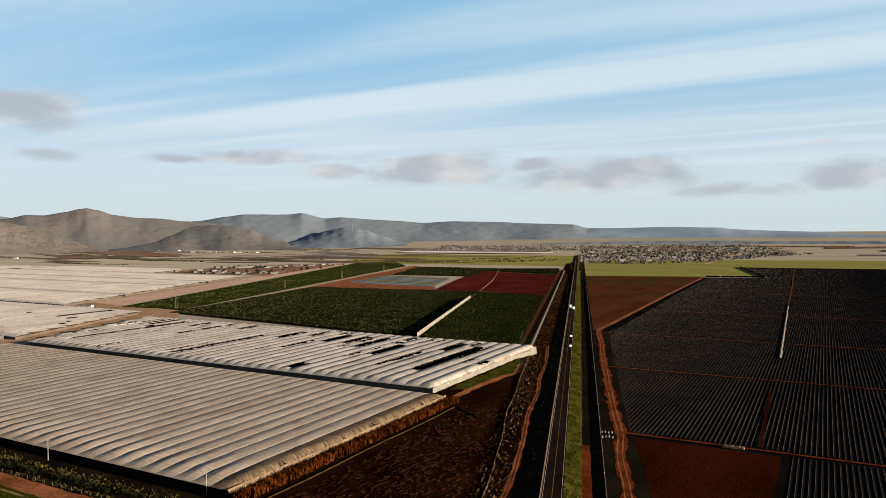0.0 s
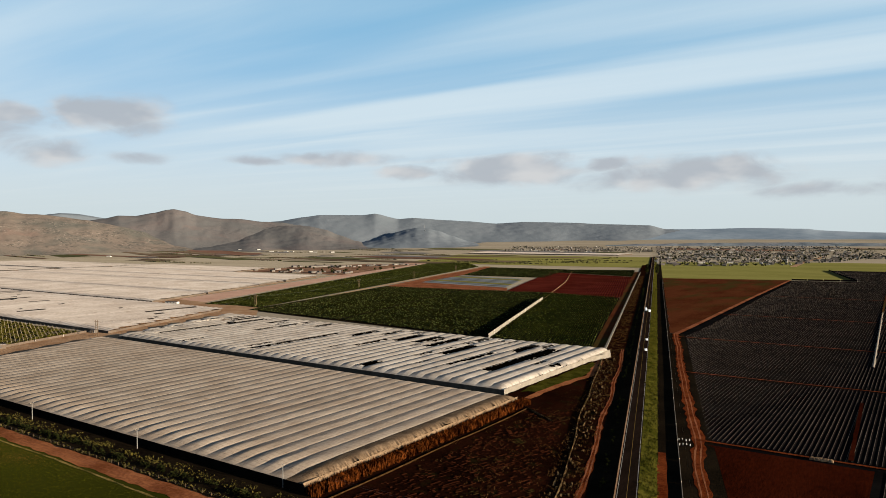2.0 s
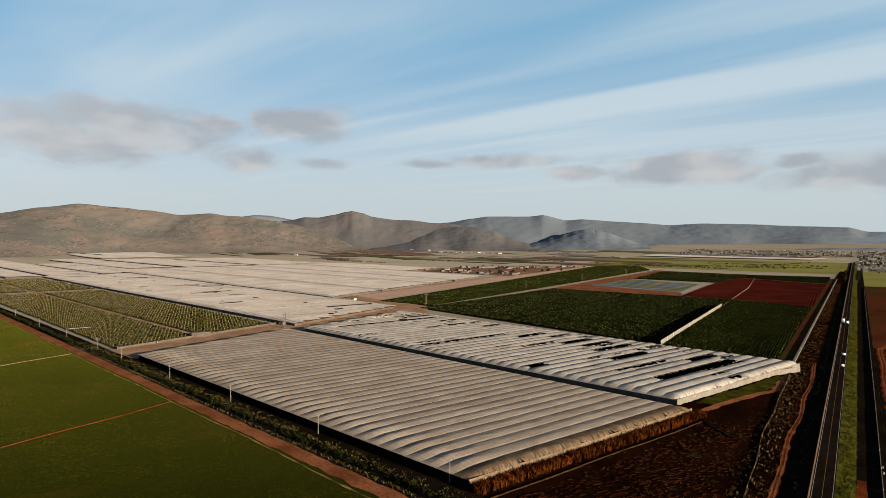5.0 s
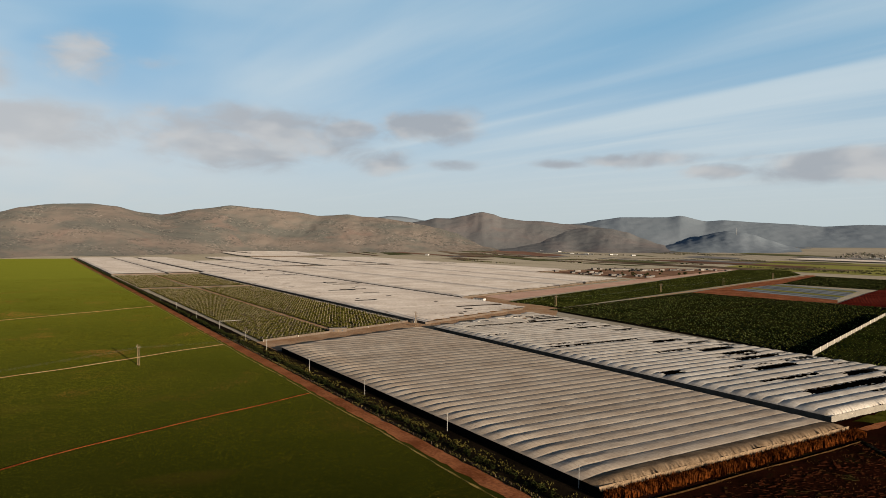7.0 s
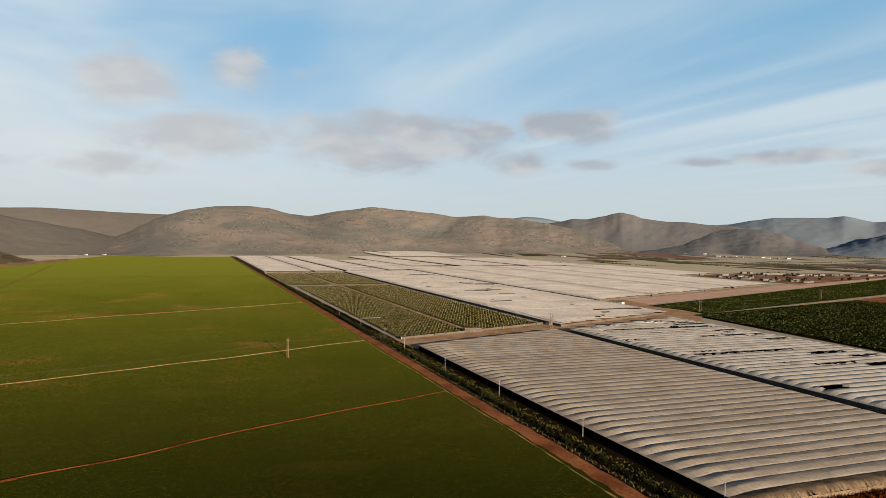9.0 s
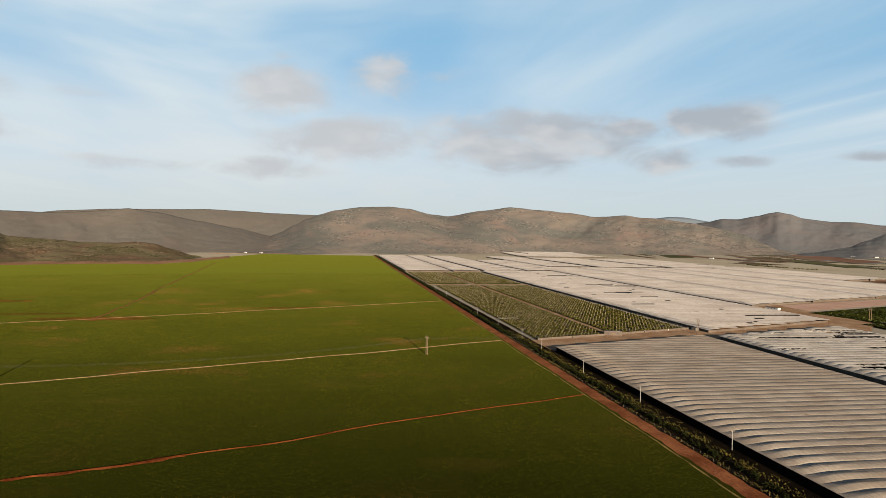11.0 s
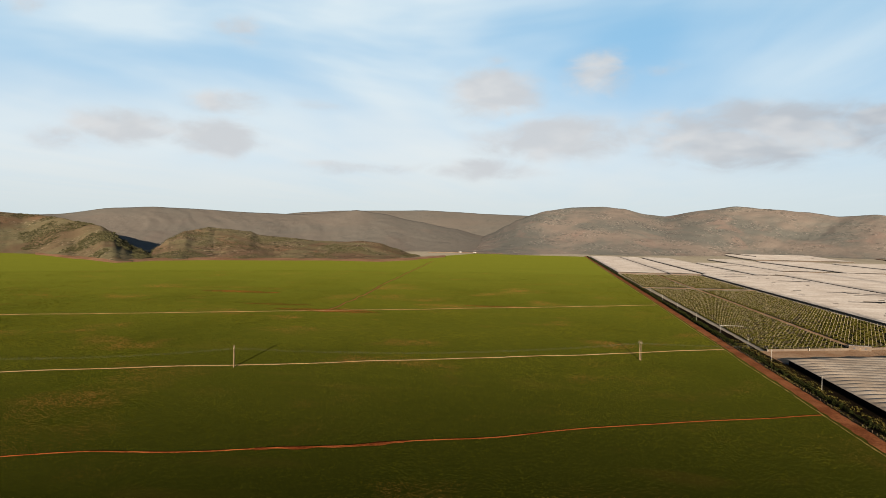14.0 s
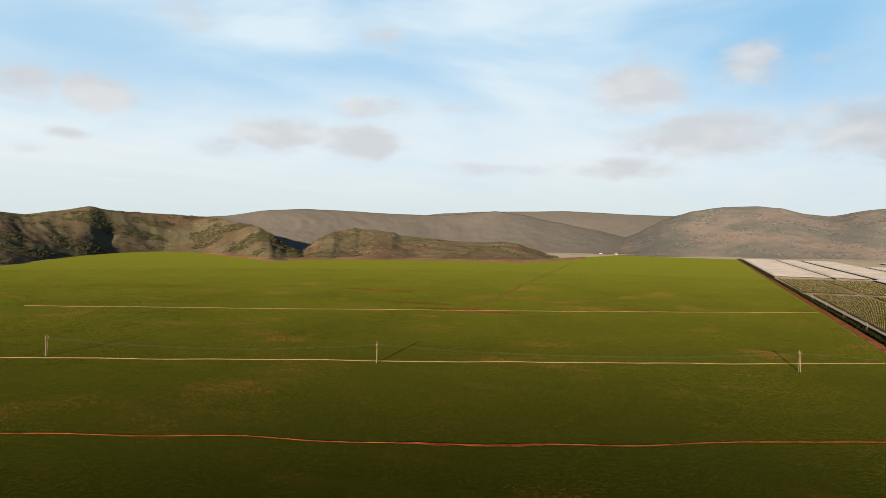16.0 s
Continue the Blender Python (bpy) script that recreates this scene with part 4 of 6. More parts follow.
crop_rows("vegetable_rows", [(-606, 1215), (-788, 1209), (-908, 1520), (-690, 1514)], 19, 4, 2.4, 0.6, 6.0, M["crop"], "dark green far vegetable rows", gaps=0.15, skip=[(1400, 2), (1530, 2)])
sheet("far_crop_field", [(-688, 1515), (-549, 1566), (-467, 1326), (-676, 1398)], 0.02, M["crop"], "narrow dark green field before the meadow")
sheet("long_crop_field", [(-736, 535), (-642, 548), (-955, 1540), (-1100, 1720), (-1210, 1690)], 0.02, M["dark_soil"], "long green vegetable field between tracks")
crop_rows("vegetable_rows", [(-734, 540), (-646, 552), (-957, 1540), (-1100, 1710), (-1205, 1680)], 17, 2.2, 1.7, 0.6, 3.0, M["crop_bright"], "green leafy rows of the long field", gaps=0.08, skip=[(820, 1.5), (1000, 1.5), (1250, 2)])
sheet("bare_lane", [(-800, 505), (-745, 530), (-1215, 1690), (-1300, 1690), (-1060, 1180), (-985, 1010)], 0.0, M["pink_dirt"], "pinkish bare ground beside the white tunnels", "ground", ragged=2)
sheet("fallow_field", [(-1800, 1195), (-2080, 1860), (-1500, 1600), (-1340, 1195)], 0.0, M["plain"], "brown fallow field behind the tunnels", "field")
sheet("far_meadow", [(-1290, 1660), hw(1550, -10), hw(2330, -10), (-1600, 2420)], 0.0, M["far_grass"], "pale green meadow before the town")
ribbon("farm_track", [(-575, 440), (-622, 530), (-760, 950), (-946, 1582)], 6, 0.10, M["pale_dirt"], "pale dirt track between crop fields", ragged=0.3)
ribbon("farm_track", [(-575, 440), (-800, 520), (-835, 585), (-1000, 990), (-1250, 1660)], 6, 0.09, M["pale_dirt"], "pale dirt track beside the white tunnels", ragged=0.3)
sheet("service_yard", [(-503, 158), (-552, 156), (-606, 330), (-666, 490), (-800, 505), (-830, 560), (-640, 545), (-580, 490), (-594, 470), (-550, 305)], 0.05, M["pale_dirt"], "pale dirt lane between tunnel blocks", "lane", ragged=2)


# ---- plastic tunnels ----
def canopy_height(k, f, y, y0, y1, bay, ridge, valley, eave, hip0, hip1):
    """The film's height at f (0..1) across a bay: a peaked roof with a slack belly, sloping down at the ends."""
    t = 1 - abs(2 * f - 1)
    z = valley + (ridge - valley) * (1 - (1 - t) ** 1.45) - 0.08 * max(0.0, 1 - t / 0.2) + 0.07 * wobble(k * 9.1 + f * 3, y * 0.16, 0)
    if hip0 > 8:
        # the film is drawn down between the ridges towards the low end
        z -= 0.6 * max(0.0, 1 - (y - y0) / 26) * (1 - t) ** 1.4
    if hip0 and y - y0 < hip0:
        e = (y - y0) / hip0
        z = eave + (z - eave) * min(1.0, e ** 0.75)
    if hip1 and y1 - y < hip1:
        e = (y1 - y) / hip1
        z = eave + (z - eave) * min(1.0, e ** 0.75)
    return z


def canopy_bay(k, x0, bay, y0, y1, cell, cross, ridge, valley, eave, hip0, hip1, mat, torn=(), droop=0.0):
    """One bay of film along Y, as a mesh, with a hoop under each second line; droop: how far its outer side hangs down, in folds; torn: stretches where the film is gone, as (from y, to y, share from, share to)."""
    n = int((y1 - y0) / cell)
    steps = [0.0, 0.04, 0.10] + [0.10 + 0.8 * i / cross for i in range(1, cross)] + [0.90, 0.96, 1.0]
    verts, faces = [], []
    for j in range(n + 1):
        y = y0 + (y1 - y0) * j / n
        for f in steps:
            z = canopy_height(k, f, y, y0, y1, bay, ridge, valley, eave, hip0, hip1)
            z += (0.03 if j % 2 else 0.0) * (1 - abs(2 * f - 1)) + 0.03 * wobble(y * 0.9, k + f * 2, 6)
            if droop and f > 0.5:
                h = (f - 0.5) * 2
                fold = 0.6 * wobble(y * 0.25, h * 0.4, 3) + 0.5 * wobble(y * 0.8 + 2 * h, h * 0.5, 8) + 0.45 * wobble(y * 1.3 + 3 * h, h * 0.5, 5)
                z += -droop * h ** 2.6 + 1.5 * fold * h * h
            sag = 0.0
            for ya, yb, fa, fb in torn:
                near = max(ya - y, y - yb, 0) / 5 + max(fa - f, f - fb, 0) * 2
                sag = max(sag, max(0.0, 1 - near))
            z -= sag * (0.25 + 0.55 * abs(wobble(k * 3.0 + f * 5, y * 0.35, 4.0)))
            verts.append((x0 + bay * f, y, z))
    for j in range(n):
        y = y0 + (y1 - y0) * (j + 0.5) / n
        for i in range(cross + 4):
            f = (steps[i] + steps[i + 1]) / 2
            gone = False
            for ya, yb, fa, fb in torn:
                r = 0.28 * wobble(y * 0.25, k, 2.0) + 0.12 * wobble(y * 0.8, k, 5.0)
                if ya + 2 * wobble(f * 4, k, 1) < y < yb + 2 * wobble(f * 4, k, 7) and fa + r < f < fb + r:
                    gone = True
            if not gone:
                a = j * (cross + 5) + i
                faces.append((a, a + 1, a + cross + 6, a + cross + 5))
    return mesh_of("film_bay", verts, faces, mat)


def wavy_wall(x0, y0, x1, y1, z0, z1, mat, name, waves=0.25, pitch=1.0):
    """A hanging curtain from one point to another, with folds."""
    length = math.hypot(x1 - x0, y1 - y0)
    nx, ny = (y1 - y0) / length, -(x1 - x0) / length
    n = int(length / pitch)
    verts, faces = [], []
    for i in range(n + 1):
        f = i / n
        x, y = x0 + (x1 - x0) * f, y0 + (y1 - y0) * f
        for k in range(4):
            h = k / 3
            o = waves * wobble(x * 0.9, y * 0.9, h * 1.3) * (1.2 - h)
            lift = 0.35 * wobble(x, y, 9, 0.23) if k == 0 else 0.0
            verts.append((x + nx * o, y + ny * o, z0 + (z1 - z0) * h + max(0.0, lift)))
        if i:
            b = 4 * i
            for k in range(3):
                faces.append((b - 4 + k, b + k, b + k + 1, b - 3 + k))
    return mesh_of(name, verts, faces, mat, True)


def tunnel_block(label, x0, x1, y0, y1, bay, mat, cell=3.0, cross=6, ridge=4.64, valley=4.36, eave=3.0, hip0=11.0, hip1=0.0, torn=None, slant=0.0, droop=0.0, edge=None):
    t = thing("plastic_tunnels", 0, 0, 0, label, "greenhouse", "blocks of plastic tunnels")
    n = max(1, round((x1 - x0) / bay))
    bay = (x1 - x0) / n
    for k in range(n):
        begin = y0
        if slant and x0 + bay * (k + 0.5) < slant:
            begin = y0 + (slant - x0 - bay * (k + 0.5)) / 0.345
            if begin > y1 - 12:
                continue
        last = droop and k == n - 1
        piece("film_bay", canopy_bay(k, x0 + bay * k, bay, begin, y1, 0.4 if last else cell, cross, ridge, valley, eave, hip0, hip1, edge if last and edge else mat, (torn or {}).get(k, ()), droop if k == n - 1 else 0.0), t)
    return t


GH1 = (-544.0, -167.0, 160.0, 306.0)
near_block = tunnel_block("long block of beige plastic tunnels beside reeds", *GH1, 8.75, M["film"], cell=1.5, cross=10, hip0=11.0, hip1=6.0, slant=-497.0, droop=0.9, edge=M["hem"])
piece("side_net", wavy_wall(-497, GH1[2], GH1[1], GH1[2], 0, 3.0, M["shade_net"], "side_net", 0.1, 2.0), near_block, "black side netting")
piece("side_curtain", wavy_wall(GH1[1] - 0.25, GH1[2], GH1[1] - 0.25, GH1[3], 1.7, 3.5, M["hem"], "side_curtain", 0.5, 0.5), near_block, "wrinkled hanging film curtain")
piece("back_net", wavy_wall(GH1[1], GH1[3], GH1[0], GH1[3], 0, 2.95, M["end_net"], "back_net", 0.1, 3.0), near_block, "dark end netting")
piece("end_net", wavy_wall(GH1[0], GH1[3], -497, GH1[2], 0, 3.0, M["film"], "end_net", 0.2, 2.0), near_block)

GH2 = (-590.0, -181.0, 316.5, 466.0)
# bay: stretches that are torn open
TORN = {
    3: [(395, 455, 0.3, 0.7)], 4: [(355, 380, 0.3, 0.7), (420, 458, 0.2, 0.8)], 5: [(425, 460, 0.2, 0.9)], 7: [(336, 400, 0.3, 0.75), (404, 450, 0.2, 0.9)], 10: [(430, 456, 0.3, 0.8)],
    13: [(394, 412, 0.3, 0.7), (418, 441, 0.2, 0.8)], 16: [(436, 458, 0.2, 0.8)], 20: [(332, 354, 0.3, 0.65)], 21: [(328, 416, 0.35, 0.78)], 23: [(412, 445, 0.2, 0.9)],
    25: [(430, 455, 0.3, 0.8)], 27: [(378, 413, 0.3, 0.75)], 28: [(412, 446, 0.15, 0.95)], 30: [(413, 446, 0.2, 0.9)], 32: [(402, 447, 0.2, 0.9)], 33: [(322, 338, 0.15, 0.9)], 34: [(440, 458, 0.2, 0.8)],
    35: [(382, 424, 0.15, 0.95)], 38: [(366, 406, 0.25, 0.7)], 39: [(416, 449, 0.15, 0.95)], 41: [(350, 440, 0.1, 1.0)], 42: [(395, 440, -0.1, 0.35)], 44: [(381, 393, 0.3, 0.7)],
}
tear_rng = random.Random(17)
for i in range(46):
    k = tear_rng.randrange(1, 44)
    y = 466 - 130 * tear_rng.random() ** 1.7
    f = tear_rng.uniform(0.05, 0.6)
    TORN.setdefault(k, []).append((y - tear_rng.uniform(4, 22), y, f, f + tear_rng.uniform(0.12, 0.4)))
torn_block = tunnel_block("block of torn white plastic tunnels with open rips", *GH2, 9.1, M["old_film"], cell=1.5, cross=8, ridge=5.05, valley=4.5, eave=3.1, hip0=6.0, hip1=4.0, torn=TORN, slant=-540.0, droop=1.3)
piece("side_curtain", wavy_wall(GH2[1] + 0.1, GH2[2], GH2[1] + 0.1, GH2[3], 0.5, 3.5, M["curtain"], "side_curtain", 0.9, 0.8), torn_block, "pale hanging side curtain")
piece("side_net", wavy_wall(-540, GH2[2], GH2[1], GH2[2], 0, 3.05, M["end_net"], "side_net", 0.1, 3.0), torn_block, "dark end netting")
piece("back_curtain", wavy_wall(GH2[1], GH2[3], GH2[0], GH2[3], 0, 3.2, M["curtain"], "back_curtain", 0.3, 2.0), torn_block, "pale end curtain")
piece("end_net", wavy_wall(GH2[0], GH2[3], -540, GH2[2], 0, 3.0, M["old_film"], "end_net", 0.2, 2.0), torn_block)
sheet("tunnel_floor", [(-497, GH1[2]), (GH1[1], GH1[2]), (GH2[1], GH2[3]), (GH2[0], GH2[3])], 0.02, M["dark_soil"], "dark bare soil under the tunnels", "floor")


def far_block(label, x0, x1, y0, y1, bay=8.8, high=4.2, mat=None, slant=0.0, tears=0.0):
    """A far block: film in shallow bays along Y, its near ends sloping down, with its hanging sides; slant: how far the end steps back a metre."""
    t = thing("plastic_tunnels", 0, 0, 0, label, "greenhouse", "blocks of plastic tunnels")
    n = max(1, round((x1 - x0) / bay))
    for k in range(n):
        xa, xb = x0 + (x1 - x0) * k / n, x0 + (x1 - x0) * (k + 1) / n
        end = y1 if not slant else min(y1, y0 + 12 + (x1 - xb) / slant)
        if end - y0 < 10:
            continue
        verts, faces = [], []
        rip = None
        ys = [y0, y0 + 7] + [y0 + 7 + (end - 7 - y0) * j / 4 for j in (1, 2, 3)] + [end]
        if random.random() < tears and end - y0 > 60:
            a = y0 + 12 + random.random() * (end - y0 - 40)
            rip = (a, min(end - 2, a + 4 + 60 * random.random() ** 3))
            ys = sorted(ys + list(rip))
        for j, y in enumerate(ys):
            hip = 2.0 if y == y0 else (0.5 if y == end else 0.0)
            for f in (0.0, 0.5, 1.0):
                x = xa + (xb - xa) * f
                verts.append((x, y, high - (0.0 if f == 0.5 else 0.75) + 0.25 * wobble(x, y, 3, 0.07) - hip * (1.0 if f == 0.5 else 0.55) + rise(x, y)))
            for i in range(2 if j else 0):
                c = 3 * j - 3 + i
                if not (rip and i == 1 and ys[j - 1] >= rip[0] and y <= rip[1]):
                    faces.append((c, c + 1, c + 4, c + 3))
        piece("film_bay", mesh_of("film_bay", verts, faces, mat or M["far_film"]), t)
    xe = x1 - (y1 - y0) * slant
    for nm, xa, ya, xb, yb, mt in (("side_curtain", x1, y0, xe, y1, "net_pale"), ("end_curtain", x0, y1, x0, y0, "net_pale"), ("side_net", x0, y0, x1, y0, "end_net"), ("back_net", xe, y1, x0, y1, "net_pale")):
        piece(nm, wavy_wall(xa, ya, xb, yb, rise(xa, ya), high - 2.0 + rise(xa, ya), M[mt], nm, 0.3, 6.0), t)
    return t


far_block("long block of worn beige tunnels beside the orchard", -1180, -584, 330, 499, slant=0.39, tears=0.5)
far_block("long block of pale plastic tunnels", -1600, -1186, 330, 499, tears=0.25)
for y0, y1, x1 in ((513, 628, -805), (636, 778, -858), (786, 870, -922), (880, 1010, -960), (1022, 1180, -1290)):
    far_block("wide block of pale pinkish plastic tunnels", -1790, x1, y0, y1, slant=0.4)
far_block("far block of pale plastic tunnels", -2780, -1612, 152, 258)
far_block("far block of pale plastic tunnels", -2760, -1612, 266, 330)
for x0, x1, y0, y1 in ((-2740, -1620, 345, 440), (-2300, -1640, 455, 560), (-2700, -1850, 575, 690), (-2600, -1830, 720, 900), (-3500, -2750, 760, 1100), (-2500, -1820, 930, 1150)):
    far_block("far block of pale plastic tunnels", x0, x1, y0, y1, tears=0.1)


# ---- far fields of the plain ----
def far_fields():
    """Dull plots and dark hedges on the far plain, all along one grid."""
    r = random.Random(44)
    for i in range(150):
        a, d = r.uniform(-12, 88), r.uniform(2150, 3600)
        x, y = polar(a, d)
        if 20 > a > -8 and d < 3300 or (x < -1550 and y < 1250) or (x > -1700 and x < -900 and 2400 < y < 2800):
            continue
        lx, ly = r.uniform(70, 330), r.uniform(9, 70)
        k = r.uniform(-0.3, 0.3)
        mat = r.choice(("far_brown", "far_grey", "far_red", "far_olive", "far_brown", "far_grey", "far_olive"))
        sheet("far_plot", [(x - lx, y - ly - k * lx), (x + lx, y - ly + k * lx), (x + lx, y + ly + k * lx), (x - lx, y + ly - k * lx)], 0.25 + 0.006 * i, M[mat],
              {"far_brown": "dull brown far field", "far_red": "dull reddish far field", "far_olive": "olive green far field", "far_grey": "pale grey-brown far field"}[mat], ragged=6, step=40)
    verts, faces = [], []
    for i in range(70):
        a, d = r.uniform(-15, 84), r.uniform(2000, 3600)
        x, y = polar(a, d)
        if 20 > a > -8 and d < 3300 or (x < -1550 and y < 1250) or (x > -1700 and x < -900 and 2300 < y < 2800):
            continue
        long_x = r.random() < 0.7
        for k in range(int(r.uniform(20, 90))):
            px, py = (x + k * 4.5, y + r.gauss(0, 2)) if long_x else (x + r.gauss(0, 2), y + k * 4.5)
            s, h, z = r.uniform(1.5, 3.5), r.uniform(1.2, 4.0), rise(px, py)
            if r.random() < 0.3:
                continue
            t = r.uniform(0, 3.14)
            c, e = math.cos(t) * s, math.sin(t) * s
            b = len(verts)
            verts += [(px - c, py - e, z - 0.4), (px + c, py + e, z - 0.4), (px + c * 0.7, py + e * 0.7, z + h * 0.8), (px, py, z + h), (px - c * 0.8, py - e * 0.8, z + h * 0.7),
                      (px + e, py - c, z - 0.4), (px - e, py + c, z - 0.4), (px - e * 0.7, py + c * 0.7, z + h * 0.7), (px + e * 0.7, py - c * 0.7, z + h * 0.8)]
            faces += [(b, b + 1, b + 2, b + 3, b + 4), (b + 5, b + 6, b + 7, b + 3, b + 8)]
    tagged(piece("far_hedges", mesh_of("far_hedges", verts, faces, M["scrub"])), "dark hedges and scrub along the far fields", "hedges", kind="stuff")


far_fields()

# ---- walls and fences ----
def long_wall(name, line, thick, high, mat, label, category, z=0.0, cap=None):
    """A thin straight wall or screen along a line, in lengths, with posts."""
    t = thing(name, 0, 0, 0, label, category)
    for (x0, y0), (x1, y1) in zip(line, line[1:]):
        length = math.hypot(x1 - x0, y1 - y0)
        n = max(1, int(length / 24))
        for i in range(n):
            ax, ay = x0 + (x1 - x0) * i / n, y0 + (y1 - y0) * i / n
            bx, by = x0 + (x1 - x0) * (i + 0.97) / n, y0 + (y1 - y0) * (i + 0.97) / n
            h = high * (1 + 0.06 * wobble(ax, ay, 3, 0.9))
            bm = box_bm(0, math.hypot(bx - ax, by - ay), -thick / 2, thick / 2, z, z + h)
            ob = part("panel", bm, mat, t)
            ob.matrix_basis = pose(ax, ay, 0, 0, 0, math.degrees(math.atan2(by - ay, bx - ax)))
            po = part("post", tube_bm((0, 0, z), (0, 0, z + h + 0.25), 0.09, 0.08, 6), M["post"], t)
            po.matrix_basis = pose(ax, ay, 0)
    return t


long_wall("windbreak", [(-292, 486), (-404, 808)], 0.15, 3.9, M["curtain"], "white plastic windbreak screen across the crop field", "windbreak")
long_wall("windbreak", [(-404, 808), (-520, 1130), (-640, 1420)], 0.3, 0.5, M["pale_dirt"], "low pale bank between the crop plots", "bank")
long_wall("field_wall", [hw(262, -27), hw(1340, -24.5)], 1.6, 1.0, M["curtain"], "low pale lined bank beside the earth track", "bank")
long_wall("field_wall", [(-181, 434), (-176, 455)], 0.2, 3.2, M["curtain"], "white screen at the end of the tunnels", "fence")
long_wall("net_fence", [(-194, 1364), (-95, 1384), (-174, 1742)], 0.15, 2.4, M["shade_net"], "dark net fence between meadow and mulched field", "fence")
long_wall("roadside_wall", [hw(-200, 16.6), hw(200, 17.6), hw(700, 18.2), hw(1100, 19)], 0.22, 0.75, M["curtain"], "low pale concrete wall along the highway", "wall")


# ---- power lines ----
def power_pole(high=8.0, arm=1.6):
    t = thing("power_pole", 0, 0, 0, "grey concrete power pole with a short crossarm", "power pole", "power poles along the dirt road")
    part("shaft", tube_bm((0, 0, 0), (0, 0, high), 0.15, 0.10, 8), M["concrete"], t)
    part("crossarm", box_bm(-0.06, 0.06, -arm / 2, arm / 2, high - 0.55, high - 0.4), M["wood"], t)
    for y in (-arm / 2 + 0.1, 0, arm / 2 - 0.1):
        part("insulator", tube_bm((0, y, high - 0.4), (0, y, high - 0.15 if y else high + 0.2), 0.06, 0.04, 6), M["white_paint"], t)
    return t


def wire(a, b, sag, label="dark overhead wire hanging between poles"):
    bm = bmesh.new()
    a, b = Vector(a), Vector(b)
    pts = [a.lerp(b, i / 8) - Vector((0, 0, sag * 4 * (i / 8) * (1 - i / 8))) for i in range(9)]
    rings = [[bm.verts.new(p + Vector((0.012 * c, 0.012 * c, 0.015 * d))) for c, d in ((1, 0), (0, 1), (-1, 0), (0, -1))] for p in pts]
    for p, q in zip(rings, rings[1:]):
        for i in range(4):
            bm.faces.new((p[i], p[(i + 1) % 4], q[(i + 1) % 4], q[i]))
    return tagged(part("overhead_wire", bm, M["wire"]), label, "wire", "overhead wires")


POLES = [(-97, 162), (-177, 160), (-258, 157), (-340, 155), (-417, 152), (-508, 152), (-569, 153), (-646, 150), (-737, 148), (-844, 147.5), (-950, 147), (-1060, 147), (-1180, 147), (-1300, 147), (-1420, 147), (-1540, 147)]
first = power_pole()
for i, (x, y) in enumerate(POLES):
    if i == 0:
        first.matrix_basis = pose(x, y, 0)
    elif i == 6:
        # a pole with a wide arm on two struts
        wide_pole = power_pole(7.6, 5.6)
        for side in (-1, 1):
            part("strut", tube_bm((0, 0, 5.6), (0, side * 2.2, 7.05), 0.05, 0.05, 5), M["concrete"], wide_pole)
        wide_pole.matrix_basis = pose(x, y, 0)
    elif i == 7:
        # a pole that carries a long level boom over the orchard's edge
        boom_pole = power_pole(7.4, 1.6)
        part("boom", box_bm(-0.12, 0.12, 0.2, 19.0, 6.75, 7.05), M["concrete"], boom_pole, "long pale level boom")
        part("stay", tube_bm((0, 0.1, 5.2), (0, 3.4, 6.75), 0.05, 0.05, 5), M["wire"], boom_pole)
        part("prop", tube_bm((0, 18.6, 0), (0, 18.6, 6.75), 0.07, 0.06, 6), M["wood"], boom_pole)
        boom_pole.matrix_basis = pose(x, y, 0)
    else:
        copy_thing(first, pose(x, y, 0, 0, 0, (i * 37) % 7 - 3))
for (xa, ya), (xb, yb) in zip(POLES, POLES[1:]):
    for o in (-0.7, 0.7):
        wire((xa, ya + o, 7.85), (xb, yb + o, 7.85), 0.9)


def twin_pole(high=13.6):
    t = thing("pole_pair", 0, 0, 0, "tall twin wooden poles with a crossbar, power line", "power pole", "twin poles across the fields")
    for y in (-1.0, 1.0):
        part("shaft", tube_bm((0, y, 0), (0, y, high), 0.30, 0.20, 8), M["wood"], t)
    part("crossarm", box_bm(-0.1, 0.1, -2.6, 2.6, high - 1.2, high - 1.0), M["wood"], t)
    part("brace", tube_bm((0.12, -1, high - 6), (0.12, 1, high - 3), 0.06, 0.06, 5), M["wood"], t)
    part("brace", tube_bm((-0.12, 1, high - 6), (-0.12, -1, high - 3), 0.06, 0.06, 5), M["wood"], t)
    for y in (-2.5, 0, 2.5):
        part("insulator", tube_bm((0, y, high - 2.0), (0, y, high - 1.2), 0.07, 0.07, 6), M["white_paint"], t)
    return t


TWINS = [(-333, -395), (-403, -192), (-490, 62), (-577, 316), (-663, 559), (-752, 845), (-811, 1072), (-880, 1320)]
pair = twin_pole()
for i, (x, y) in enumerate(TWINS):
    m = pose(x, y, 0, 0, 0, -72)
    if i == 0:
        pair.matrix_basis = m
    else:
        copy_thing(pair, m)
for (xa, ya), (xb, yb) in zip(TWINS, TWINS[1:]):
    for o in (-2.5, 0, 2.5):
        wire((xa + o * 0.95, ya + o * 0.31, 11.6), (xb + o * 0.95, yb + o * 0.31, 11.6), 4.5)


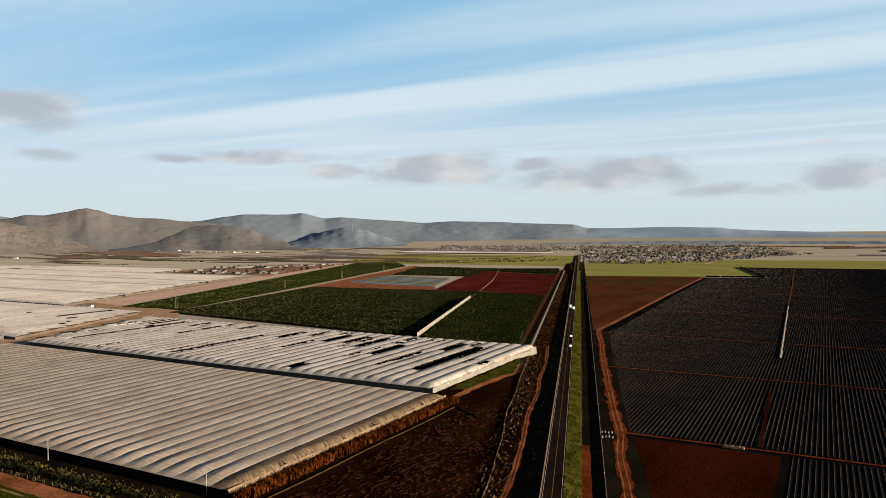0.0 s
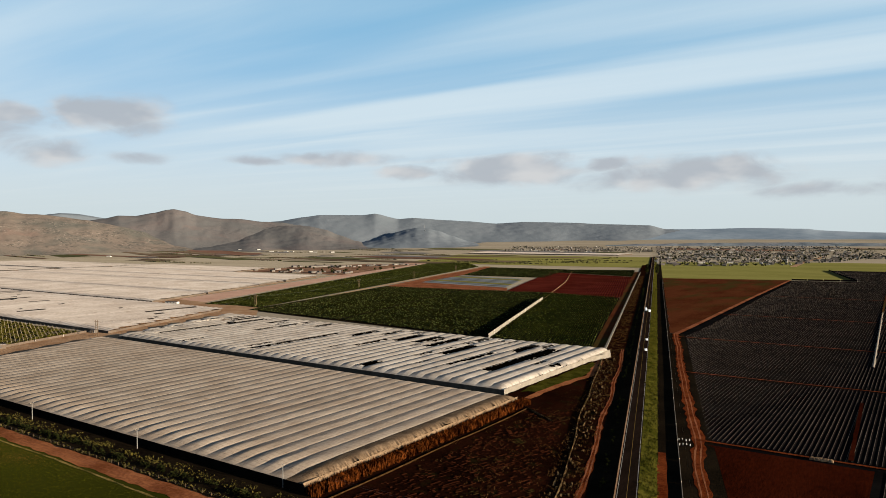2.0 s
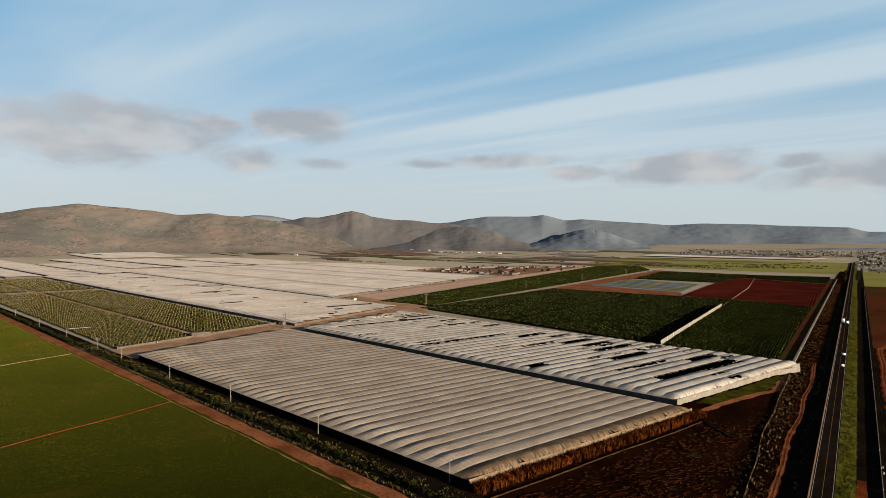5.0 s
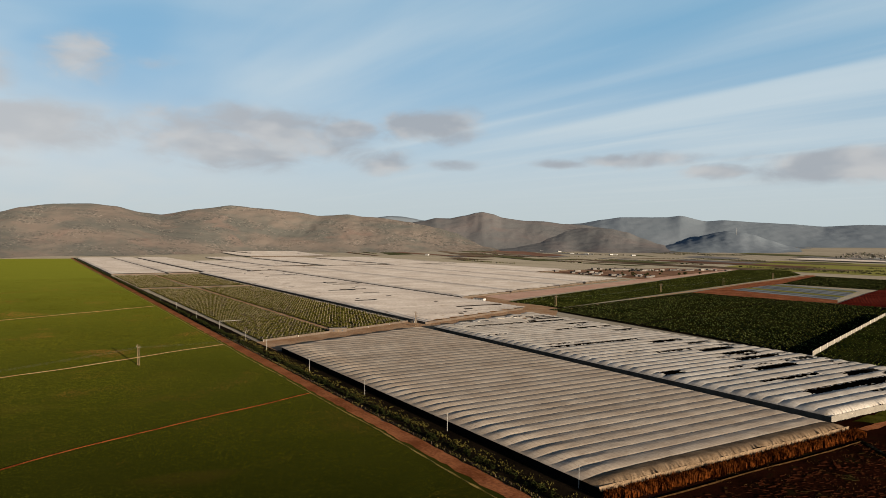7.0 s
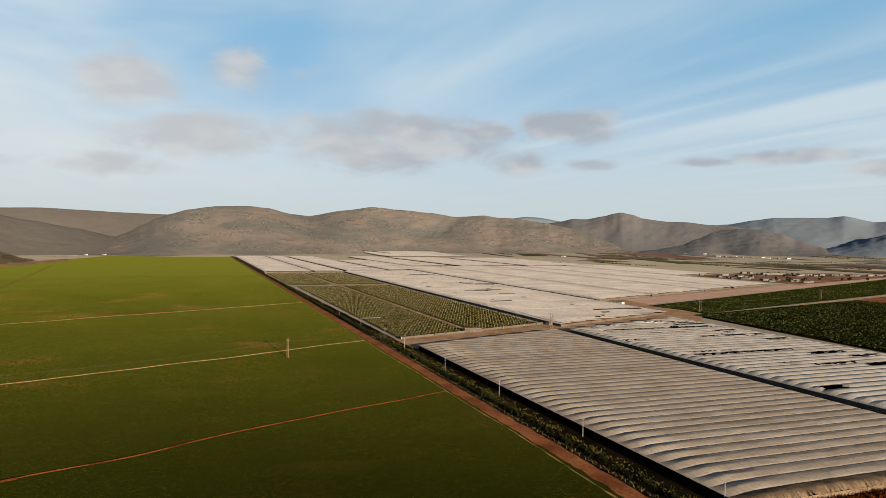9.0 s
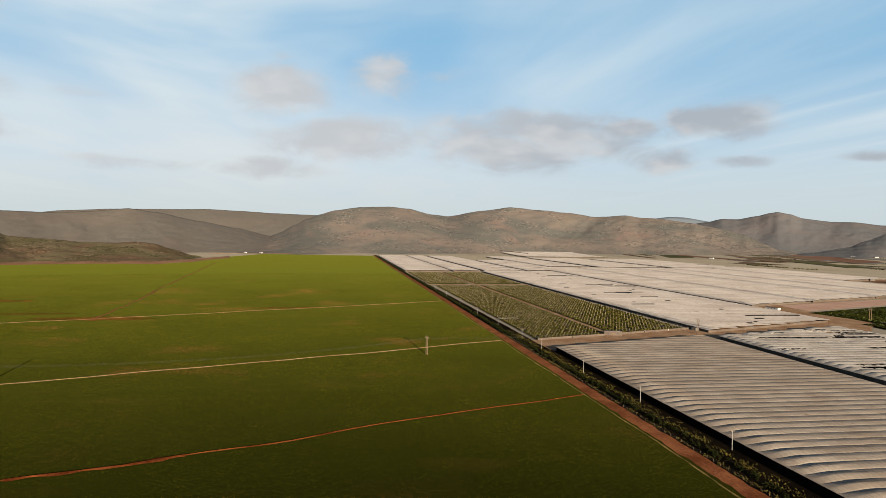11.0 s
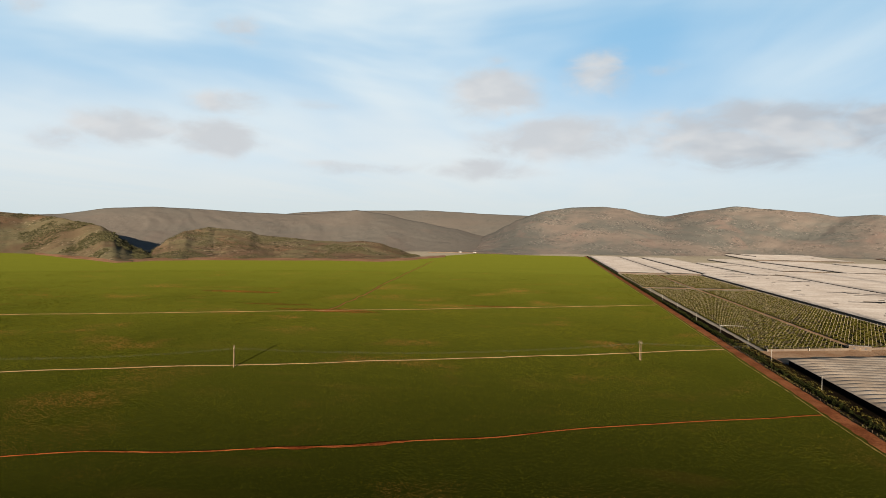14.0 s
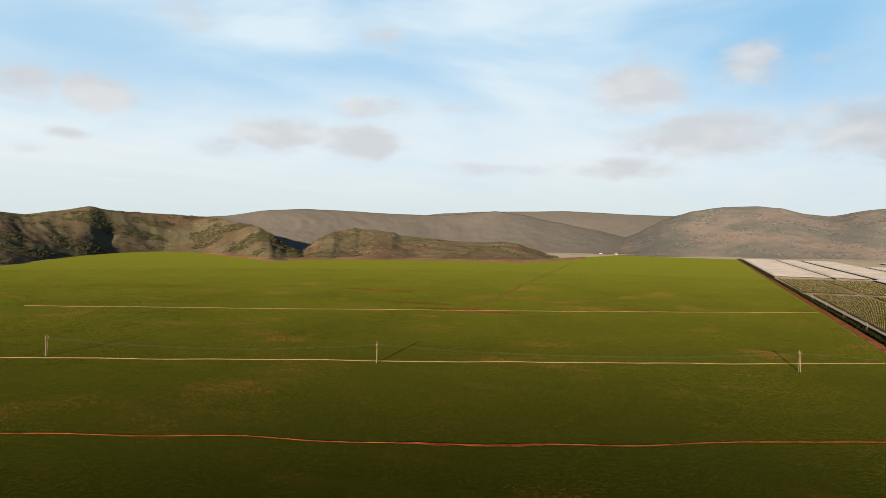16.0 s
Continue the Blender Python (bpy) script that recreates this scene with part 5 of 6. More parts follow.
# ---- reeds and bushes ----
def blades(name, spots, mat, label, category, high, wide, count, lean=0.25, seed=1, parent_kind="stuff", lift=None):
    """Many thin upright blades standing at the spots, as one mesh."""
    rng = random.Random(seed)
    verts, faces = [], []
    for n, (x, y, k) in enumerate(spots):
        z = lift[n] if lift else 0.0
        for _ in range(count):
            px, py = x + rng.uniform(-1, 1) * wide, y + rng.uniform(-1, 1) * wide
            h = high * k * rng.uniform(0.55, 1.1)
            a = rng.uniform(0, math.pi)
            w2 = rng.uniform(0.05, 0.16)
            lx, ly = rng.uniform(-lean, lean) * h, rng.uniform(-lean, lean) * h
            b = len(verts)
            cx, cy = math.cos(a) * w2, math.sin(a) * w2
            verts += [(px - cx, py - cy, z), (px + cx, py + cy, z), (px + lx * 0.5 + cx * 1.3, py + ly * 0.5 + cy * 1.3, z + h * 0.6), (px + lx * 0.5 - cx * 1.3, py + ly * 0.5 - cy * 1.3, z + h * 0.6), (px + lx, py + ly, z + h)]
            faces += [(b, b + 1, b + 2, b + 3), (b + 3, b + 2, b + 4)]
    return tagged(piece(name, mesh_of(name, verts, faces, mat)), label, category, kind=parent_kind)


rng = random.Random(11)
spots = [(-163.5 + rng.uniform(-2.2, 2.2), 160 + 148 * i / 420, 0.75 + 0.35 * rng.random()) for i in range(420)]
blades("reeds", spots, M["reed"], "tall dry brown reeds along the tunnels", "reeds", 3.2, 1.1, 30)
spots = [(rng.uniform(-160, -100), rng.uniform(180, 420), rng.uniform(0.3, 0.9)) for i in range(700)]
spots = [(x, y, k) for x, y, k in spots if x < hw((y - HY) / along.y, -27)[0] - 1 and wobble(x, y, 2, 0.03) > -0.15]
blades("weeds", spots, M["dry_weed"], "sparse dry weeds on the reddish field", "weeds", 0.6, 1.8, 7, 0.5, 5)
spots = []
for i in range(1800):
    s = rng.uniform(-80, 1200)
    spots.append((*hw(s, rng.uniform(-27, -15)), rng.uniform(0.4, 1.1)))
blades("verge_weeds", spots, M["dry_weed"], "green and dry weeds on the verge", "weeds", 0.9, 1.2, 8, 0.5, 6)

spots = []
for i in range(3000):
    s, u = rng.uniform(-60, 900), rng.uniform(3.8, 9.2)
    spots.append((*hw(s, u), rng.uniform(0.4, 1.1), BANK * (9.5 - u) / 6.1))
blades("verge_grass", [p[:3] for p in spots], M["verge"], "tufted green grass on the sunny bank", "grass", 0.7, 1.0, 8, 0.5, 8, lift=[p[3] for p in spots])

spots = []
for i in range(800):
    x = -90 - 520 * rng.random()
    spots.append((x, rng.choice((rng.gauss(142.6, 0.5), rng.gauss(151.5, 0.8), rng.uniform(148, 156))), rng.uniform(0.4, 1.1)))
blades("strip_grass", spots, M["dry_grass"], "dry yellowish grass on the strip by the road", "grass", 0.7, 1.3, 7, 0.5, 9)


def leaf_cloud(rng, n, rx, ry, rz, size):
    """Many small leaf clumps in an uneven crown."""
    bm = bmesh.new()
    for _ in range(n):
        while True:
            p = Vector((rng.uniform(-1, 1), rng.uniform(-1, 1), rng.uniform(-1, 1)))
            if 0.25 < p.length < 1 and noise.noise(p * 2.2 + Vector((rx * 9, 0, 0))) > -0.22:
                break
        c = Vector((p.x * rx, p.y * ry, p.z * rz))
        u = Vector((rng.uniform(-1, 1), rng.uniform(-1, 1), rng.uniform(-1, 1))).normalized()
        v = u.cross(Vector((rng.uniform(-1, 1), rng.uniform(-1, 1), rng.uniform(-1, 1)))).normalized()
        s = size * rng.uniform(0.6, 1.3)
        q = [bm.verts.new(c + u * s * a + v * s * b) for a, b in ((-1, -0.5), (0.2, -0.9), (1, 0.1), (0.1, 0.8))]
        bm.faces.new(q)
    return bm


def bush_line(name, line, count, size, label, seed):
    """A hedge of scrub along a line: one thing of leaf clumps."""
    rng = random.Random(seed)
    verts, faces = [], []
    for i in range(count):
        f = rng.random() * (len(line) - 1)
        k = int(f)
        (x0, y0), (x1, y1) = line[k], line[k + 1]
        f -= k
        bx, by, r = x0 + (x1 - x0) * f + rng.gauss(0, 0.9), y0 + (y1 - y0) * f + rng.gauss(0, 1.2), size * rng.uniform(0.4, 1.15)
        for _ in range(26):
            a, e = rng.uniform(0, 6.283), rng.random()
            px, py, pz = bx + r * math.cos(a) * (1 - e * 0.5) * rng.random(), by + r * math.sin(a) * (1 - e * 0.5) * rng.random(), r * 1.15 * e
            s = r * rng.uniform(0.16, 0.32)
            b = len(verts)
            t = rng.uniform(0, 6.283)
            c, d = math.cos(t) * s, math.sin(t) * s
            verts += [(px - c, py - d, pz), (px + d * 0.6, py - c * 0.6, pz + s * 0.4), (px + c, py + d, pz + s * 0.3), (px - d * 0.5, py + c * 0.5, pz + s)]
            faces.append((b, b + 1, b + 2, b + 3))
    return tagged(piece(name, mesh_of(name, verts, faces, M["leaf"])), label, "bushes", kind="stuff")


bush_line("roadside_bushes", [(-120, 148), (-560, 145)], 420, 1.4, "dark low bushes along the dirt road", 3)
bush_line("roadside_bushes", [(-560, 145), (-1600, 143.5), (-2800, 143.5)], 1300, 2.2, "dark low bushes along the dirt road", 4)
bush_line("roadside_bushes", [hw(-60, -8), hw(400, -9), hw(900, -9)], 260, 1.0, "dark weeds at the foot of the highway bank", 5)


# ---- orchard ----
def orchard(x0, x1, y0, y1, slant):
    poly = [(x0, y0), (x1, y0), (x1 - (y1 - y0) * slant, y1), (x0, y1)]
    sheet("orchard_floor", poly, 0.05, M["orchard_floor"], "dry olive ground between the orchard rows", "ground")
    crop_rows("orchard_rows", poly, 0, 3.7, 1.3, 0.9, 1.6, M["orchard_leaf"], "young green trellised orchard rows", gaps=0.34, jitter=0.75, z0=0.05)
    verts, faces = [], []
    y = y0 + 1.8
    while y < y1:
        end = x1 - (y - y0) * slant
        x = end - 2
        while x > x0:
            b = len(verts)
            for dx, dy in ((-0.05, -0.05), (0.05, -0.05), (0.05, 0.05), (-0.05, 0.05)):
                verts += [(x + dx, y + dy, 0.05), (x + dx, y + dy, 2.5)]
            faces += [(b, b + 2, b + 3, b + 1), (b + 2, b + 4, b + 5, b + 3), (b + 4, b + 6, b + 7, b + 5), (b + 6, b, b + 1, b + 7), (b + 1, b + 3, b + 5, b + 7)]
            x -= 7.5
        y += 3.6
    tagged(piece("orchard_posts", mesh_of("orchard_posts", verts, faces, M["trellis"])), "thin pale trellis posts in rows", "posts", kind="stuff")


M["orchard_floor"] = material("orchard_floor", (0.0204, 0.0168, 0.0054), (0.0510, 0.0384, 0.0150), 0.05, 0.7, bump=0.1)
orchard(-1165, -556, 162, 232, 0.36)
orchard(-1165, -586, 240, 322, 0.36)
orchard(-1580, -1205, 155, 228, 0.0)
orchard(-1580, -1205, 236, 322, 0.0)
ribbon("orchard_track", [(-582, 236), (-1200, 236), (-1590, 232)], 5, 0.09, M["pale_dirt"], "pale dirt track through the orchard", ragged=0.3)
ribbon("orchard_track", [(-1185, 150), (-1187, 328)], 12, 0.10, M["pale_dirt"], "pale dirt track across the orchard", ragged=0.2)
ribbon("orchard_lane", [(-548, 160), (-578, 236), (-608, 326)], 7, 0.10, M["pale_dirt"], "pale sandy bank at the orchard's edge", ragged=0.4)


# ---- vehicles ----
def vehicle(x, y, z, turn, length, high, label, van=False):
    t = thing("van" if van else "car", x, y, z, label, "van" if van else "car", turn=turn)
    wide = 1.8 if not van else 2.3
    bm = bmesh.new()
    hood = 0.0 if van else 0.28
    prof = [(-length / 2, 0.35), (length / 2, 0.35), (length / 2, high * 0.55), (length * (0.5 - hood), high * 0.6), (length * (0.42 - hood), high), (-length * 0.42, high), (-length / 2, high * 0.62)]
    a = [bm.verts.new((-wide / 2, u, v)) for u, v in prof]
    b = [bm.verts.new((wide / 2, u, v)) for u, v in prof]
    bm.faces.new(a)
    bm.faces.new(b[::-1])
    for i in range(len(prof)):
        j = (i + 1) % len(prof)
        bm.faces.new((a[i], b[i], b[j], a[j]))
    bmesh.ops.recalc_face_normals(bm, faces=bm.faces)
    bmesh.ops.bevel(bm, geom=bm.edges[:], offset=0.08, segments=2, affect="EDGES")
    part("body", bm, M["car_paint"], t, smooth=True)
    part("windscreen", box_bm(-wide * 0.42, wide * 0.42, length * (0.44 - hood) - 0.05, length * (0.44 - hood) + 0.07, high * 0.62, high * 0.92), M["glass"], t)
    part("rear_window", box_bm(-wide * 0.4, wide * 0.4, -length * 0.47, -length * 0.44, high * 0.66, high * 0.9), M["glass"], t)
    for sx in (-1, 1):
        for sy in (-0.3, 0.3):
            wheel = part("wheel", tube_bm((sx * (wide / 2 - 0.2), sy * length, 0.34), (sx * (wide / 2 + 0.02), sy * length, 0.34), 0.34, 0.34, 12), M["tyre"], t)
            part("rim", tube_bm((sx * (wide / 2 + 0.02), sy * length, 0.34), (sx * (wide / 2 + 0.04), sy * length, 0.34), 0.2, 0.18, 10), M["concrete"], wheel, "grey steel rim")
        part("side_window", box_bm(min(sx * wide * 0.49, sx * (wide * 0.5 + 0.01)), max(sx * wide * 0.49, sx * (wide * 0.5 + 0.01)), -length * (0.1 if van else 0.34), length * (0.4 - hood), high * 0.64, high * 0.9), M["glass"], t)
        part("headlight", box_bm(sx * wide * 0.36 - 0.16, sx * wide * 0.36 + 0.16, length / 2 - 0.04, length / 2 + 0.02, high * 0.4, high * 0.5), M["white_paint"], t)
        part("tail_light", box_bm(sx * wide * 0.4 - 0.1, sx * wide * 0.4 + 0.1, -length / 2 - 0.02, -length / 2 + 0.04, high * 0.42, high * 0.55), M["red_crop"], t, "red tail light")
    part("bumper", box_bm(-wide * 0.46, wide * 0.46, -length / 2 - 0.08, -length / 2 + 0.02, 0.38, 0.55), M["tyre"], t)
    return t


for s, u, lg, hi, van, lb in ((552, -1.7, 9.5, 3.3, True, "white box van on the highway"), (545, 1.7, 5.5, 2.2, True, "white delivery van on the highway"), (339, 1.7, 4.4, 1.5, False, "white car on the highway"), (290, 1.7, 4.4, 1.5, False, "pale car on the highway")):
    x, y = hw(s, u)
    vehicle(x, y, BANK + 0.01, HDIR, lg, hi, lb, van)

# ---- small things beside the fields ----
for i in range(8):
    s, u = 70 + (i // 4) * 6.5 + (i % 3) * 0.6, 17.9 + (i % 4) * 1.35
    x, y = hw(s, u)
    b = thing("water_drum", x, y, 0.05, "small white plastic drum on the ground", "drum", "white drums beside the road", turn=i * 23)
    part("drum", tube_bm((0, 0, 0), (0, 0, 0.8), 0.24, 0.22, 12), M["white_paint"], b)
    part("lid", tube_bm((0, 0, 0.8), (0, 0, 0.86), 0.17, 0.15, 10), M["concrete"], b)


def small_house(x, y, turn, lx, ly, high, roof, label, category="house", group="", z=0.0, windows=2, pitched=True, mat="house_wall"):
    t = thing("house" if category == "house" else "farm_building", x, y, z, label, category, group, turn=turn)
    part("wall", box_bm(-lx / 2, lx / 2, -ly / 2, ly / 2, -0.3, high), M[mat], t)
    bm = bmesh.new()
    if pitched:
        o = 0.35
        v = [bm.verts.new(p) for p in ((-lx / 2 - o, -ly / 2 - o, high), (lx / 2 + o, -ly / 2 - o, high), (lx / 2 + o, ly / 2 + o, high), (-lx / 2 - o, ly / 2 + o, high), (-lx / 2 - o, 0, high + roof), (lx / 2 + o, 0, high + roof))]
        for f in ((0, 1, 5, 4), (2, 3, 4, 5), (1, 2, 5), (3, 0, 4), (0, 3, 2, 1)):
            bm.faces.new([v[i] for i in f])
    else:
        add_box(bm, -lx / 2 - 0.2, lx / 2 + 0.2, -ly / 2 - 0.2, ly / 2 + 0.2, high, high + 0.3)
    part("roof", bm, M["house_roof"], t)
    part("door", box_bm(-0.5, 0.5, -ly / 2 - 0.06, -ly / 2, 0, 2.05), M["wood"], t)
    for k in range(windows):
        wx = -lx / 2 + lx * (k + 0.5) / windows
        if abs(wx) < 1.3:
            wx = lx * 0.32
        part("window", box_bm(wx - 0.6, wx + 0.6, -ly / 2 - 0.05, -ly / 2, 1.0, 2.1), M["opening"], t)
        part("window", box_bm(wx - 0.6, wx + 0.6, ly / 2, ly / 2 + 0.05, 1.0, 2.1), M["opening"], t)
    return t


long_wall("orchard_wall", [(-550, 162), (-572, 228)], 0.3, 1.9, M["net_pale"], "beige netting wall at the orchard's edge", "wall")
long_wall("orchard_wall", [(-578, 244), (-608, 326)], 0.3, 1.9, M["net_pale"], "beige netting wall at the orchard's edge", "wall")
small_house(-575, 236, 72, 15, 4, 3.4, 0.4, "small cream gatehouse with a dark doorway", "shed", mat="net_pale", pitched=False)
small_house(-773, 520, 15, 18, 5, 2.6, 0.5, "low white shed beside the drain", "shed", mat="white_paint")
small_house(-600, 326, 15, 5, 4, 2.5, 0.4, "small dark shed at the lane's corner", "shed")


def covered_stack(x, y, turn):
    """A row of sacks under a loose plastic cover."""
    t = thing("covered_stack", x, y, 0.1, "low stack under a pale plastic cover on the track", "stack", turn=turn)
    for k in range(5):
        part("sack", box_bm(-3.6 + 1.5 * k, -2.3 + 1.5 * k, -0.9, 0.9, 0, 0.7), M["weed_ridge"], t)
    verts, faces = [], []
    for i in range(25):
        for j in range(9):
            u, v = -4 + i / 3, -1.3 + 2.6 * j / 8
            edge = min(1.0, (1.3 - abs(v)) / 0.4, (4 - abs(u)) / 0.5)
            verts.append((u + 0.1 * wobble(u * 3, v * 3, 1), v + 0.15 * wobble(u * 2, v, 4), 0.1 + max(0.0, edge) * (0.75 + 0.35 * wobble(u * 1.3, v * 1.1, 7))))
    faces = [(i * 9 + j, i * 9 + 9 + j, i * 9 + 10 + j, i * 9 + 1 + j) for i in range(24) for j in range(8)]
    piece("cover", mesh_of("cover", verts, faces, M["hem"]), t)


covered_stack(-31, 291, 2)

# farm yard behind the tunnels
frng = random.Random(21)
small_house(-1305, 1320, 74, 66, 13, 4.0, 1.5, "long white farm shed with a pale roof", "farm building", mat="house_wall", windows=9)
small_house(-1360, 1285, 70, 26, 12, 4.0, 1.5, "pale farm building with a low roof", "farm building", windows=4)
for i in range(46):
    f = frng.random()
    x, y = (-1330 + 290 * f + frng.uniform(-30, 30), 1090 + 90 * frng.random()) if i % 2 else (-1290 + 110 * f + frng.uniform(-25, 25), 1330 + 210 * f + frng.uniform(-40, 40))
    small_house(x, y, frng.uniform(55, 85), frng.uniform(7, 18), frng.uniform(5, 8), frng.uniform(2.6, 3.6), 0.9, "small pale farm house with a dull roof", "house", "houses of the farm yard", pitched=i % 3 > 0, mat="house_wall")
sheet("farm_yard", [(-1390, 1075), (-1010, 1085), (-1180, 1560), (-1330, 1540)], 0.03, M["yard_soil"], "bare reddish yard round the farm buildings", "yard", ragged=6)

# ---- the town ----
trng = random.Random(5)
town = []
while len(town) < 250:
    s, u = trng.uniform(1660, 3300), trng.uniform(-620, 760)
    x, y = hw(s, u)
    if abs(u) < 9 or (u < 0 and s < 2900) or (u > 260 + (s - 1660) * 0.7 and s < 2400) or (s < 1800 and u > 330):
        continue
    town.append((x, y))
models = []
for i in range(9):
    models.append(small_house(town[i][0], town[i][1], trng.uniform(0, 90), trng.uniform(8, 22), trng.uniform(7, 12), trng.uniform(2.8, 5.2), trng.uniform(0.6, 1.6), "small town house with pale plastered walls", "house", "houses of the town", z=rise(*town[i]), pitched=i % 3 == 0, mat="white_paint" if i == 4 else "house_wall"))
for i in range(9, len(town)):
    x, y = town[i]
    copy_thing(models[i % 9], pose(x, y, rise(x, y), 0, 0, HDIR + trng.choice((0, 90, 180)) + trng.uniform(-6, 6)))


def tree(x, y, z, high, wide, seed, label, group):
    rng = random.Random(seed)
    t = thing("tree", x, y, z, label, "tree", group)
    bm = bmesh.new()
    add_tube(bm, (0, 0, -0.2), (0.1, 0, high * 0.45), 0.28, 0.16, 7)
    for k in range(4):
        a = k * 1.6 + rng.random()
        add_tube(bm, (0.08, 0, high * 0.35), (wide * 0.5 * math.cos(a), wide * 0.5 * math.sin(a), high * 0.65), 0.12, 0.05, 5)
    part("trunk", bm, M["bark"], t)
    bm = leaf_cloud(rng, 240, wide, wide, high * 0.36, wide * 0.16)
    bmesh.ops.translate(bm, vec=(0, 0, high * 0.64), verts=bm.verts)
    part("crown", bm, M["leaf"], t)
    return t


trees = []
for i in range(300):
    s, u = trng.uniform(1640, 3300), trng.uniform(-640, 780)
    if abs(u) < 8 or (u < 0 and s < 2880) or (u > 260 + (s - 1640) * 0.7 and s < 2400) or (s < 1780 and u > 330):
        continue
    x, y = hw(s, u)
    if len(trees) < 5:
        trees.append(tree(x, y, rise(x, y), trng.uniform(5, 10), trng.uniform(2.4, 4.4), i, "dark green spreading tree among town houses", "trees of the town"))
    else:
        copy_thing(trees[i % 5], pose(x, y, rise(x, y), 0, 0, trng.uniform(0, 360)))
for i in range(26):
    x, y = hw(trng.uniform(1250, 1640), trng.choice((-11, -12, 10, 11)) + trng.uniform(-2, 2))
    copy_thing(trees[i % 5], pose(x, y, rise(x, y), 0, 0, trng.uniform(0, 360)))

for i in range(24):
    x, y = -1330 + 290 * trng.random(), 1095 + 260 * trng.random()
    copy_thing(trees[i % 5], pose(x, y, 0, 0, 0, trng.uniform(0, 360)))



def town_clutter():
    """The many small houses, sheds and crowns of the town that cannot be told apart."""
    r = random.Random(31)
    for nm, mat, count, lab, cat in (("far_houses", "house_wall", 900, "many small far town houses", "houses"), ("far_roofs", "white_paint", 150, "scattered pale roofs of the far town", "roofs"), ("far_trees", "leaf", 1100, "dark far trees between the houses", "trees")):
        bm = bmesh.new()
        while count:
            s, u = r.uniform(1660, 3400), r.uniform(-700, 820)
            if abs(u) < 9 or (u < 0 and s < 2900) or (u > 260 + (s - 1660) * 0.7 and s < 2400) or (s < 1760 and u > 330):
                continue
            count -= 1
            x, y = hw(s, u)
            z = rise(x, y)
            if cat == "trees":
                h, w2 = r.uniform(2.5, 7), r.uniform(1.2, 3.2)
                for k in range(7):
                    a = r.uniform(0, 6.283)
                    c = Vector((x + w2 * 0.6 * math.cos(a), y + w2 * 0.6 * math.sin(a), z + h * r.uniform(0.35, 0.9)))
                    t = r.uniform(0, 6.283)
                    d = Vector((math.cos(t), math.sin(t), 0)) * w2 * 0.6
                    bm.faces.new([bm.verts.new(c + v) for v in (-d, Vector((0, 0, -h * 0.25)), d, Vector((0, 0, h * 0.3)))])
            else:
                lx, ly, h = r.uniform(3, 8), r.uniform(3, 6), r.uniform(2.4, 4.5)
                add_box(bm, x - lx / 2, x + lx / 2, y - ly / 2, y + ly / 2, z - 0.5, z + h)
        tagged(part(nm, bm, M[mat]), lab, cat, kind="stuff")


town_clutter()
ribbon("town_street", [hw(1665, 330), hw(2000, 420), hw(2450, 560)], 14, 0.3, M["pale_dirt"], "pale dirt street at the edge of town", "street")
for i in range(9):
    x, y = -2489 + i * 34, 2189 + i * 16 + trng.uniform(-12, 12)
    copy_thing(models[(4, 1, 4)[i % 3]], pose(x, y, rise(x, y), 0, 0, trng.uniform(0, 90)))
for a, r in ((97.4, 3010), (96.2, 2990), (60.4, 3080), (51.0, 3500), (49.6, 3480)):
    x, y = polar(a, r)
    copy_thing(models[4], pose(x, y, rise(x, y) + 0.5, 0, 0, trng.uniform(0, 90)))
ribbon("valley_track", [polar(100, 2900), polar(97, 2980), polar(93, 2990)], 10, 1.6, M["pale_dirt"], "pale dirt track at the valley mouth", ragged=0.5, crown=1.0)
far_block("far white plastic tunnels before the town", -1640, -960, 2560, 2720)


# ---- radio mast on the far hill ----
mx, my = polar(36.23, 4120)
mast = thing("radio_mast", mx, my, 108, "slender white radio mast on a far hill", "mast")
part("tower", tube_bm((0, 0, -20), (0, 0, 30), 0.7, 0.3, 5), M["white_paint"], mast)
part("hut", box_bm(-3, 3, -2, 2, -20, 1), M["white_paint"], mast)


